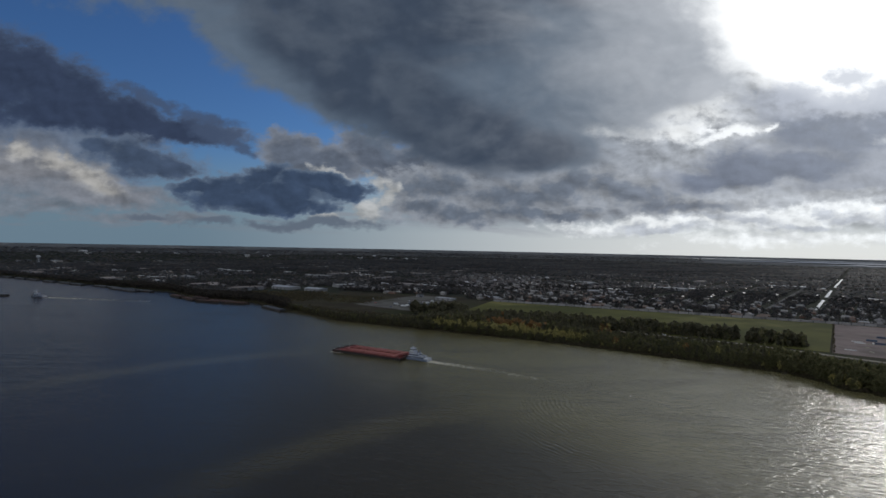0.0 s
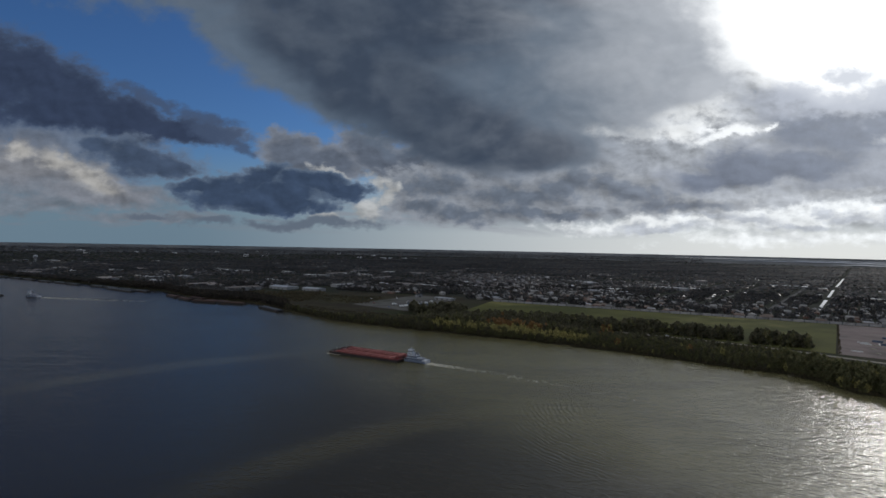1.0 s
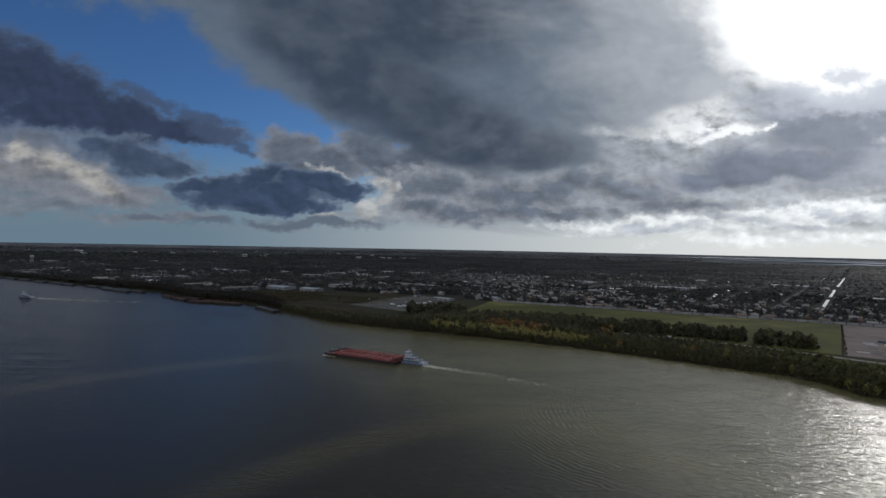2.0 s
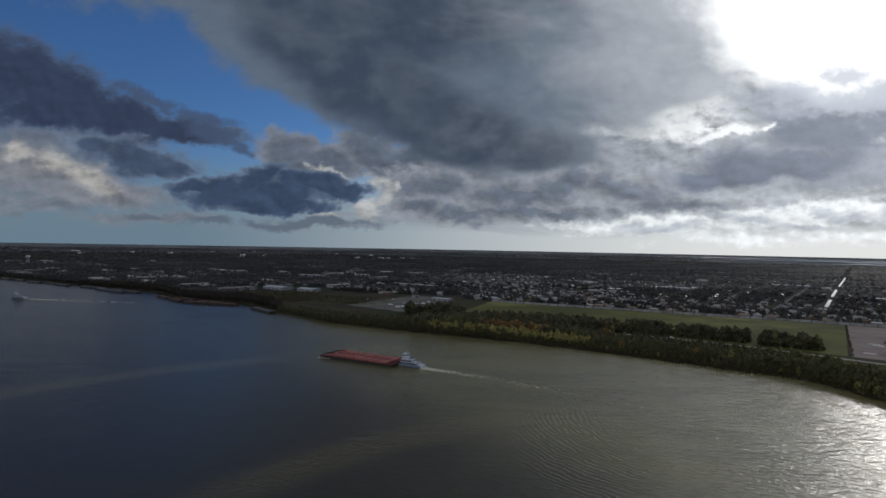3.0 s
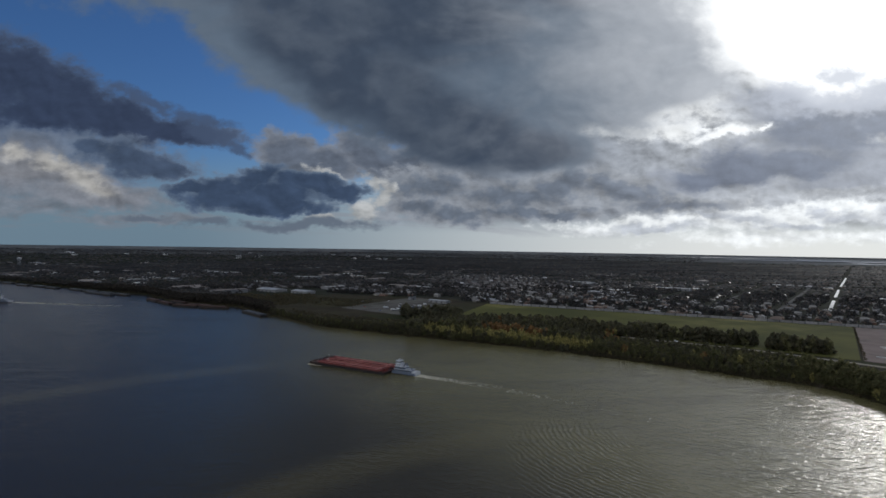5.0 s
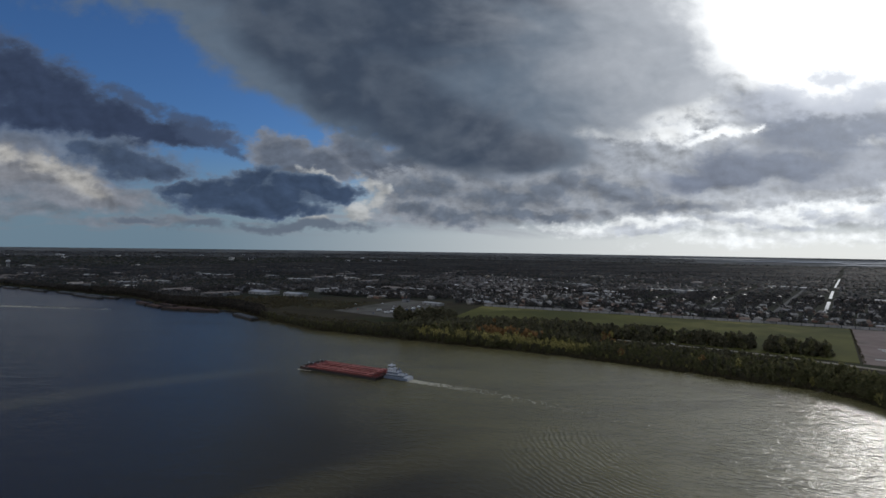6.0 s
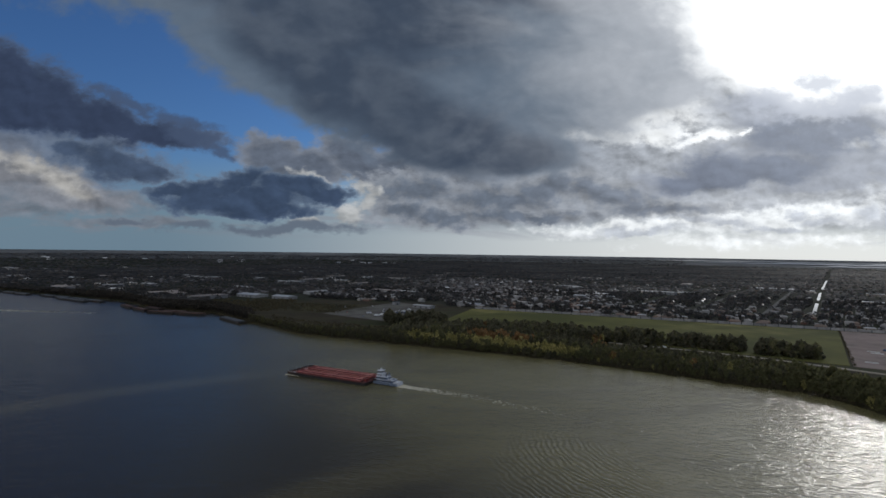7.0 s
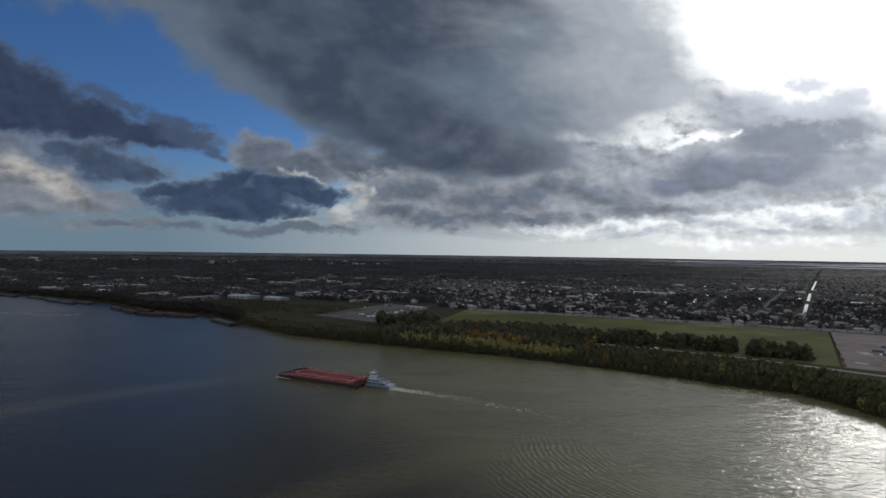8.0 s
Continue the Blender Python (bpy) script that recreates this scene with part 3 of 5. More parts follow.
def fast_mesh(name, verts, faces, mat):
    """A large mesh from arrays; all faces have the same number of corners."""
    verts, faces = np.asarray(verts, dtype=np.float32), np.asarray(faces, dtype=np.int32)
    me = bpy.data.meshes.new(name)
    count, sides = faces.shape
    me.vertices.add(len(verts)), me.loops.add(count * sides), me.polygons.add(count)
    me.vertices.foreach_set("co", verts.ravel())
    me.loops.foreach_set("vertex_index", faces.ravel())
    me.polygons.foreach_set("loop_start", np.arange(0, count * sides, sides, dtype=np.int32))
    me.polygons.foreach_set("loop_total", np.full(count, sides, dtype=np.int32))
    me.materials.append(mat)
    me.update(calc_edges=True)
    me.validate()
    return me


def spread(name, pieces, mat):
    """Joins many turned and scaled copies: pieces are (vertices, faces, matrix)."""
    vs, fs, base = [], [], 0
    for v, f, m in pieces:
        m = np.array(m)
        vs.append(v @ m[:3, :3].T + m[:3, 3])
        fs.append(f + base)
        base += len(v)
    return fast_mesh(name, np.concatenate(vs), np.concatenate(fs), mat)


def part(name, bm, mat, parent=None, label=""):
    """Links a bmesh as one mesh object under a thing or a part."""
    me = bpy.data.meshes.new(name)
    bm.to_mesh(me)
    bm.free()
    me.materials.append(mat)
    ob = new(name, me)
    if parent:
        ob.parent = parent
    return tagged(ob, label)


def thing(name, m, label, category, group="", kind=""):
    ob = new(name)
    ob.matrix_basis = m
    return tagged(ob, label, category, group, kind)


def box(bm, x0, x1, y0, y1, z0, z1, bevel=0.0):
    made = bmesh.ops.create_cube(bm, size=1.0, matrix=Matrix.Translation(((x0 + x1) / 2, (y0 + y1) / 2, (z0 + z1) / 2)) @ Matrix.Diagonal((x1 - x0, y1 - y0, z1 - z0, 1)))
    if bevel:
        edges = {e for v in made["verts"] for e in v.link_edges}
        bmesh.ops.bevel(bm, geom=list(edges), offset=bevel, segments=1, affect="EDGES")
    return bm


def boxed(*a, **k):
    return box(bmesh.new(), *a, **k)


def rod(bm, p, q, r0, r1=None, sides=8):
    p, q = Vector(p), Vector(q)
    axis = q - p
    m = Matrix.Translation((p + q) / 2) @ axis.to_track_quat("Z", "Y").to_matrix().to_4x4()
    bmesh.ops.create_cone(bm, cap_ends=True, segments=sides, radius1=r0, radius2=r0 if r1 is None else r1, depth=axis.length, matrix=m)
    return bm


def prism(outline, y0, y1):
    """A profile in x and z, pushed out from y0 to y1."""
    bm = bmesh.new()
    a = [bm.verts.new((x, y0, z)) for x, z in outline]
    b = [bm.verts.new((x, y1, z)) for x, z in outline]
    bm.faces.new(a), bm.faces.new(b[::-1])
    for i in range(len(a)):
        j = (i + 1) % len(a)
        bm.faces.new((a[j], a[i], b[i], b[j]))
    bmesh.ops.recalc_face_normals(bm, faces=bm.faces[:])
    return bm


# ---- the large structure ----
def build_ground():
    cols = list(np.arange(-180, -50, 6.0)) + list(np.arange(-50, 50, 0.3)) + list(np.arange(50, 180, 5.0))
    verts, rows = [], []
    for az in cols:
        R = bank_at(az)
        line = [(20, -4.5 - LAND_Z), (R * 0.5, -4.5 - LAND_Z), (R - 14, -2.5 - LAND_Z), (R - 3, -0.5 - LAND_Z), (R, 0.1 - LAND_Z), (R + 3, 0.9 - LAND_Z), (R + 12, -0.4), (R + 40, 0.0)]
        k = np.geomspace(60, 24000 - R, 64)
        line += [(R + v, noise.noise((az * 0.3, v * 0.01, 0)) * 0.3) for v in k]
        rows.append(len(line))
        for d, h in line:
            p, s = land(*polar(az, d), h)
            verts.append(p[:])
    n = rows[0]
    faces, index = [], []
    for c in range(len(cols)):
        e = (c + 1) % len(cols)
        for r in range(n - 1):
            faces.append((c * n + r, c * n + r + 1, e * n + r + 1, e * n + r))
            x, y = verts[c * n + r][:2]
            # beyond 4150 m the ground takes the haze-toned colour
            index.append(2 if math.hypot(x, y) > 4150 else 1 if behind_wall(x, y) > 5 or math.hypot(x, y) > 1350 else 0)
    faces.append(tuple(c * n for c in range(len(cols)))[::-1])
    index.append(0)
    ob = new("ground", raw_mesh("ground", verts, faces, [M_ground, M_town_floor, M_haze_ground], index))
    ob.data.polygons.foreach_set("use_smooth", [True] * len(faces))
    tagged(ob, "flat dark olive river bottomland running out to the horizon", "ground", kind="structure")


def build_water():
    """The river, from bank to bank, up to just past the water's edge."""
    cols = list(np.arange(-180, -50, 6.0)) + list(np.arange(-50, 50, 0.3)) + list(np.arange(50, 180, 5.0))
    share = [0.05, 0.2, 0.4, 0.6]
    verts, faces, shore = [(HEART.x, HEART.y, 0)], [], [1.0]
    for az in cols:
        R = bank_at(az)
        for d in [R * k for k in share] + [R - v for v in (120, 60, 30, 10, -1.2)]:
            p, s = land(*polar(az, d), -LAND_Z)
            verts.append(p[:])
            shore.append(max(0.0, min(1.0, (R - d) / 70)))  # calm under the trees, open further out
    n = len(share) + 5
    for c in range(len(cols)):
        e = (c + 1) % len(cols)
        faces.append((0, 1 + e * n, 1 + c * n))
        for r in range(n - 1):
            faces.append((1 + c * n + r, 1 + e * n + r, 1 + e * n + r + 1, 1 + c * n + r + 1))
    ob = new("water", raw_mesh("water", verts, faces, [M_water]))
    ob.data.attributes.new("shore", "FLOAT", "POINT").data.foreach_set("value", shore)
    tagged(ob, "broad muddy brown river with a slow ruffled surface", "river", kind="structure")


def sheet(name, corners, h, mat, label, category, cells=10):
    """A thin flat cover on the land between four corners."""
    a, b, c, d = [Vector((*p, 0)) for p in corners]
    top, faces = [], []
    for i in range(cells + 1):
        for j in range(cells + 1):
            u, v = i / cells, j / cells
            q = (a * (1 - u) + b * u) * (1 - v) + (d * (1 - u) + c * u) * v
            top.append(land(q.x, q.y, h)[0][:])
    for i in range(cells):
        for j in range(cells):
            k = i * (cells + 1) + j
            faces.append((k, k + cells + 1, k + cells + 2, k + 1))
    ob = new(name, raw_mesh(name, top, faces, [mat]))
    sol = ob.modifiers.new("depth", "SOLIDIFY")
    sol.thickness, sol.offset = 0.6, -1 if faces and (Vector(top[cells + 1]) - Vector(top[0])).cross(Vector(top[1]) - Vector(top[0])).z > 0 else 1
    return tagged(ob, label, category, kind="structure")


def strip(name, points, width, h, mat, label, category):
    """A road or path along a line of points."""
    pts = [Vector((*p, 0)) for p in points]
    line = []
    for p, q in zip(pts, pts[1:]):
        n = max(2, int((q - p).length / 25))
        line += [p.lerp(q, k / n) for k in range(n)]
    line.append(pts[-1])
    verts, faces = [], []
    for i, p in enumerate(line):
        t = (line[min(i + 1, len(line) - 1)] - line[max(i - 1, 0)]).normalized()
        side = Vector((-t.y, t.x, 0)) * width / 2 * (1 + 0.15 * noise.noise((i * 0.7, width, 0)))
        for q, dz in ((p + side, h), (p - side, h), (p + side, h - 0.6), (p - side, h - 0.6)):
            verts.append(land(q.x, q.y, dz)[0][:])
    for i in range(len(line) - 1):
        k, m = 4 * i, 4 * i + 4
        faces += [(k, k + 1, m + 1, m), (k, m, m + 2, k + 2), (k + 1, k + 3, m + 3, m + 1)]
    ob = new(name, raw_mesh(name, verts, faces, [mat]))
    return tagged(ob, label, category, kind="structure")


build_ground()
build_water()
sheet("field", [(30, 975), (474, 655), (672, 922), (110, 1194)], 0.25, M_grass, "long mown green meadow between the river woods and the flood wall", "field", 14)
sheet("gravel_yard", [(476, 653), (640, 520), (880, 790), (674, 920)], 0.30, M_gravel, "bare pinkish gravel yard beside the meadow", "yard")
sheet("car_park", [(-178, 1085), (-60, 990), (36, 1232), (-55, 1310)], 0.30, M_lot, "wide pale paved lot with worn patches near the river", "car park")
sheet("lawn", [(-300, 1150), (-190, 1090), (-120, 1250), (-290, 1300)], 0.25, M_lawn, "rough green lawn beside the warehouses", "lawn", 6)
strip("track", [(255, 792), (300, 765), (335, 743), (397, 699), (448, 648), (520, 570)], 7, 0.35, M_dirt, "pale dirt track through the riverside woods", "path")


def build_canal():
    """A straight drain, cut by road bridges into three bright stretches."""
    for a, b in (((782, 1126), (990, 1394)), ((1065, 1490), (1290, 1780)), ((1425, 1950), (1954, 2621))):
        strip("canal", [a, b], 7, 0.35, M_canal, "straight drainage canal of still water shining with the sky", "canal")


M_canal = material("canal_water", (0.03, 0.035, 0.03), 0.06)[0]
build_canal()


# ---- the tow on the river ----
BARGE_L, BARGE_W = 90.7, 16.2


def build_barge():
    """One tank barge; the stern is at x = 0, the bow at x = BARGE_L."""
    L, W = BARGE_L, BARGE_W / 2
    b = thing("tank_barge", pose(0, 0, 0), "long red-decked steel tank barge with a black hull on the river", "barge", "barges of the tow")
    part("hull", prism([(1.5, -2.2), (L - 9, -2.2), (L, 0.6), (L, 2.5), (0, 2.5), (0, -0.5)], -W, W), M_hull, b, "black steel hull with rust stains")
    part("deck", boxed(0.3, L - 0.3, -W + 0.15, W - 0.15, 2.5, 2.62), M_side_deck, b, "flat dark maroon deck")
    part("trunk", boxed(6, L - 8, -W + 2.1, W - 2.1, 2.62, 3.55, bevel=0.15), M_deck, b, "raised red cargo trunk")
    for y in (-W + 2.2, W - 2.2):
        part("trunk_edge", boxed(6, L - 8, y - 0.2, y + 0.2, 3.55, 3.85), M_deck_light, b, "pale red edge")
    for y in (-0.7, 0.0, 0.7):
        part("cargo_pipe", rod(bmesh.new(), (8, y, 4.0), (L - 15, y, 4.0), 0.16), M_deck_light, b)
    for x in (L * 0.44, L * 0.5):
        part("cross_pipe", rod(bmesh.new(), (x, -W + 0.6, 4.3), (x, W - 0.6, 4.3), 0.18), M_deck_light, b)
    for x in (14, 26, 38, 50, 62, 72):
        for y in (-3.6, 3.6):
            bm = rod(bmesh.new(), (x, y, 3.55), (x, y, 4.35), 0.55, sides=10)
            rod(bm, (x, y, 4.35), (x, y, 4.5), 0.68, sides=10)
            part("hatch", bm, M_deck, b)
    for x in (2, 20, 40, 60, 80, L - 3):
        for y in (-W + 0.6, W - 0.6):
            bm = boxed(x - 0.7, x + 0.7, y - 0.12, y + 0.12, 2.95, 3.1)
            box(bm, x - 0.35, x - 0.15, y - 0.1, y + 0.1, 2.6, 2.95), box(bm, x + 0.15, x + 0.35, y - 0.1, y + 0.1, 2.6, 2.95)
            part("cleat", bm, M_hull, b)
    part("walkway", boxed(11.0, 12.3, -W + 0.8, W - 0.8, 3.86, 3.98), M_deck_light, b, "pale red crosswise walkway")
    for x in range(9, int(L - 15), 6):  # stiffeners across the trunk
        part("stiffener", boxed(x - 0.14, x + 0.14, -W + 2.4, W - 2.4, 3.55, 3.74), M_side_deck, b)
    for x in (17, 33, 45, 57, 69):
        part("vent", rod(bmesh.new(), (x, 1.9, 3.5), (x, 1.9, 5.3), 0.16, sides=6), M_deck_light, b)
        part("valve", boxed(x + 3.2, x + 4.4, -2.2, -1.2, 3.55, 4.4, bevel=0.1), M_hull, b)
    part("bow_deck", boxed(L - 3.2, L - 0.5, -W + 0.35, W - 0.35, 2.62, 2.7), M_hull, b, "black foredeck")
    part("headlog", boxed(L - 0.9, L + 0.05, -W + 0.1, W - 0.1, 2.5, 3.35, bevel=0.1), M_hull, b)
    for y in (-W + 1.6, 0.0, W - 1.6):
        bm = rod(bmesh.new(), (L - 6.0, y - 0.7, 3.5), (L - 6.0, y + 0.7, 3.5), 0.65, sides=10)
        box(bm, L - 6.8, L - 5.2, y - 0.95, y - 0.7, 2.7, 4.2), box(bm, L - 6.8, L - 5.2, y + 0.7, y + 0.95, 2.7, 4.2)
        part("winch", bm, M_side_deck, b, "dark steel mooring winch")
    for x in (L - 2.4, 4.0):
        for y in (-W + 1.2, W - 1.2):
            bm = rod(bmesh.new(), (x - 0.5, y, 2.6), (x - 0.5, y, 3.6), 0.26)
            part("bollard", rod(bm, (x + 0.5, y, 2.6), (x + 0.5, y, 3.6), 0.26), M_hull, b)
    part("pump_house", boxed(2.2, 5.2, -2.6, 2.6, 2.62, 5.0, bevel=0.1), M_deck, b)
    part("bow_box", boxed(L - 7.6, L - 7.1, -1.3, 1.3, 2.62, 3.7, bevel=0.08), M_grey_steel, b, "grey bow locker")
    for y in (-W + 0.3, W - 0.3):
        bm = bmesh.new()
        for k in range(9):
            rod(bm, (L - 11 + k * 1.3, y, 2.6), (L - 11 + k * 1.3, y, 3.7), 0.05, sides=5)
        rod(bm, (L - 11, y, 3.7), (L - 0.6, y, 3.7), 0.05, sides=5), rod(bm, (L - 11, y, 3.15), (L - 0.6, y, 3.15), 0.05, sides=5)
        part("railing", bm, M_white, b)
    part("bow_mast", rod(bmesh.new(), (L - 4, 0, 2.6), (L - 4, 0, 6.2), 0.09), M_white, b)
    return b


rng_boat = random.Random(8)


def build_towboat():
    """Push boat; its bow knees are at x = 0."""
    t = thing("towboat", pose(0, 0, 0), "white and blue-grey river towboat with a tall pilothouse", "boat")
    hull = prism([(-31, -0.6), (-28, -1.6), (-3, -1.6), (0, -0.6), (0, 2.4), (-6, 1.9), (-31, 1.6)], -5.2, 5.2)
    part("hull", hull, M_hull, t, "black steel hull")
    for y in (-5.28, 5.2):
        part("bulwark", prism([(-31.0, 0.55), (-0.5, 0.75), (-0.5, 3.0), (-8, 2.9), (-31.0, 2.75)], y, y + 0.08), M_pale_blue, t, "pale blue painted side plating")
    part("stern_bulwark", boxed(-31.25, -31.0, -5.2, 5.2, 0.5, 3.6, bevel=0.05), M_white, t, "bright white stern plate")
    part("tow_locker", boxed(-30.6, -29.4, -4.4, 4.4, 2.1, 3.9, bevel=0.1), M_white, t)
    part("main_deck", boxed(-30.6, -0.6, -5.0, 5.0, 1.95, 2.1), M_bluegrey, t)
    for y in (-3.6, 2.4):
        part("push_knee", prism([(0.0, 1.0), (0.7, 1.0), (0.7, 5.2), (-0.2, 5.2), (-1.6, 2.1)], y, y + 1.2), M_hull, t)
    decks = (("lower_house", -24, -3, 4.2, 2.1, 4.7), ("middle_house", -17, -3.5, 3.7, 4.75, 7.2), ("upper_house", -11, -4, 3.2, 7.25, 9.6))
    for name, x0, x1, w, z0, z1 in decks:
        house = part(name, boxed(x0, x1, -w, w, z0, z1, bevel=0.12), M_pale_blue if name != "upper_house" else M_white, t, "painted steel deckhouse")
        part("deck_edge", boxed(x0 - 0.8, x1 + 0.6, -w - 0.7, w + 0.7, z1, z1 + 0.14), M_white, house)
        count = int((x1 - x0) / 2.6)
        for k in range(count):
            x = x0 + 1.5 + k * 2.6
            for y in (-w, w):
                part("window", boxed(x, x + 1.4, y - 0.05, y + 0.05, z0 + 0.9, z0 + 2.0), M_glass, house)
        bm = bmesh.new()
        for y in (-w - 0.6, w + 0.6):
            rod(bm, (x0 - 0.7, y, z1 + 1.1), (x1 + 0.5, y, z1 + 1.1), 0.05, sides=5)
            rod(bm, (x0 - 0.7, y, z1 + 0.6), (x1 + 0.5, y, z1 + 0.6), 0.04, sides=5)
            for k in range(int((x1 - x0) / 1.8) + 1):
                rod(bm, (x0 - 0.6 + k * 1.8, y, z1), (x0 - 0.6 + k * 1.8, y, z1 + 1.1), 0.04, sides=5)
        part("railing", bm, M_white, house)
    pilot = part("pilothouse", boxed(-9.5, -4.5, -2.7, 2.7, 9.74, 12.6, bevel=0.15), M_white, t, "white pilothouse with a band of dark windows")
    part("window_band", boxed(-9.58, -4.42, -2.78, 2.78, 11.0, 12.0), M_glass, pilot)
    part("roof", boxed(-10.1, -3.9, -3.2, 3.2, 12.6, 12.85, bevel=0.08), M_white, pilot)
    part("mast", rod(bmesh.new(), (-7.5, 0, 12.8), (-7.5, 0, 16.0), 0.1, 0.06), M_white, pilot)
    for y in (-2.3, 2.3):
        bm = rod(bmesh.new(), (-4.6, y, 12.85), (-4.6, y, 13.3), 0.12, sides=6)
        part("searchlight", rod(bm, (-4.9, y, 13.5), (-4.2, y, 13.5), 0.32, sides=10), M_white, pilot)
    for x, y in ((-9.6, 1.4), (-9.6, -1.4), (-8.8, 2.2)):
        part("aerial", rod(bmesh.new(), (x, y, 12.85), (x, y, 16.5), 0.05, 0.03, 5), M_white, pilot)
    bm = boxed(-7.7, -7.3, -1.3, 1.3, 14.4, 14.6)
    part("radar", bm, M_white, pilot)
    for y in (-2.6, 2.6):
        bm = rod(bmesh.new(), (-15, y, 7.3), (-15.4, y, 10.6), 0.75, 0.65, 12)
        part("funnel", bm, M_bluegrey, t, "blue-grey exhaust stack")
    for x, y, z in ((-15.6, -2.9, 4.9), (-15.6, 1.5, 4.9), (-19.0, -2.6, 4.9), (-21.0, 0.6, 4.9), (-22.6, -1.8, 4.9)):
        part("deck_box", boxed(x - 0.7, x + 0.7, y, y + 1.5, z, z + rng_boat.uniform(0.9, 1.6), bevel=0.06), rng_boat.choice((M_white, M_glass, M_pale_blue)), t)
    skiff = part("skiff", prism([(-22.6, 5.6), (-18.6, 5.4), (-17.6, 6.3), (-22.8, 6.2)], 2.3, 3.7), M_white, t, "small white work skiff on its cradle")
    part("cradle", boxed(-22.0, -18.8, 2.6, 3.4, 4.84, 5.5), M_grey_steel, skiff)
    for x0, z0, x1, z1 in ((-24.0, 2.1, -21.5, 4.7), (-17.0, 4.8, -14.6, 7.2), (-11.0, 7.3, -8.9, 9.6)):
        for y in (-4.1, -3.2):
            part("stair_rail", rod(bmesh.new(), (x0 - 0.4, y, z0 + 0.9), (x1 - 0.4, y, z1 + 0.9), 0.06, sides=5), M_white, t)
        bm = bmesh.new()
        for k in range(9):
            q = k / 8
            box(bm, x0 + (x1 - x0) * q - 0.35, x0 + (x1 - x0) * q - 0.05, -4.05, -3.25, z0 + (z1 - z0) * q - 0.05, z0 + (z1 - z0) * q)
        part("stair", bm, M_grey_steel, t)
    for x in (-22.0, -12.0, -6.0):
        for y in (-4.26, 4.16):
            part("door", boxed(x, x + 0.9, y, y + 0.1, 2.15, 4.1), M_glass, t)
    part("stern_house", boxed(-29.2, -25.2, -3.8, 3.8, 2.1, 3.9, bevel=0.12), M_white, t)
    bm = bmesh.new()
    for y in (-4.9, 4.9):
        rod(bm, (-30.4, y, 3.1), (-2, y, 3.2), 0.05, sides=5)
        for k in range(15):
            rod(bm, (-30.4 + k * 2, y, 2.1), (-30.4 + k * 2, y, 3.15), 0.045, sides=5)
    part("deck_railing", bm, M_white, t)
    for x in (-27, -20, -12):
        for y in (-5.3, 5.3):
            part("tyre_fender", rod(bmesh.new(), (x, y - 0.15, 1.2), (x, y + 0.15, 1.2), 0.6, sides=12), M_hull, t)
    return t


TOW = pose(-35.6, 581.4, 0, 0, 0, 151.0)
_barge = build_barge()
_barge.matrix_basis = TOW @ pose(0, BARGE_W / 2 + 0.2, 0)
copy_thing(_barge, TOW @ pose(0, -BARGE_W / 2 - 0.2, 0))
_boat = build_towboat()
_boat.matrix_basis = TOW @ pose(-0.8, 0, 0) @ Matrix.Diagonal((0.84, 0.95, 0.95, 1))


def build_wake(name, m, length, width, label, spread=0.10, density=1.0, size=1.0, fade=1.7):
    """Foam left by the screws: many small torn flecks that thin out astern."""
    rng = random.Random(5)
    verts, faces = [], []
    for k in range(int(1500 * density)):
        t = rng.random() ** fade
        x = -t * length
        w = width * (1 + spread * 10 * t)
        y = rng.gauss(0, 0.30) * w * (1.0 if rng.random() < 0.6 else 0.55)
        if rng.random() < 0.35:
            y = (w * 0.55 + rng.gauss(0, 0.5)) * rng.choice((-1, 1))
        s = (0.25 + 0.95 * rng.random()) * (1.15 - 0.75 * t) * size
        a = rng.gauss(0, 0.5)
        base = len(verts)
        n = 6
        for i in range(n):
            q = 2 * math.pi * i / n
            r = s * (0.6 + 0.6 * rng.random())
            u, v = math.cos(q) * r * 2.2, math.sin(q) * r
            verts.append((x + u * math.cos(a) - v * math.sin(a), y + u * math.sin(a) + v * math.cos(a), 0.06 + rng.random() * 0.05))
        verts.append((x, y, 0.22 * (1 - t) + 0.12))
        faces += [(base + i, base + (i + 1) % n, base + n) for i in range(n)]
    ob = new(name, raw_mesh(name, verts, faces, [M_foam]))
    ob.matrix_basis = m
    tagged(ob, label, "wake", kind="stuff")


build_wake("wake", TOW @ pose(-26.5, 0, 0), 90, 6.0, "white churned foam trailing behind the towboat", 0.08, 0.75, 0.75, 4.5)
build_wake("foam_streak", TOW @ pose(-120, 4, 0, 0, 0, -9), 260, 8.0, "thin broken foam streaks left along the old wake", 0.12, 0.13, 0.42)
build_wake("bow_foam", TOW @ pose(BARGE_L + 1, BARGE_W + 0.6, 0), 16, 0.6, "short curl of foam at the barge bow", 0.10, 0.10, 0.8)


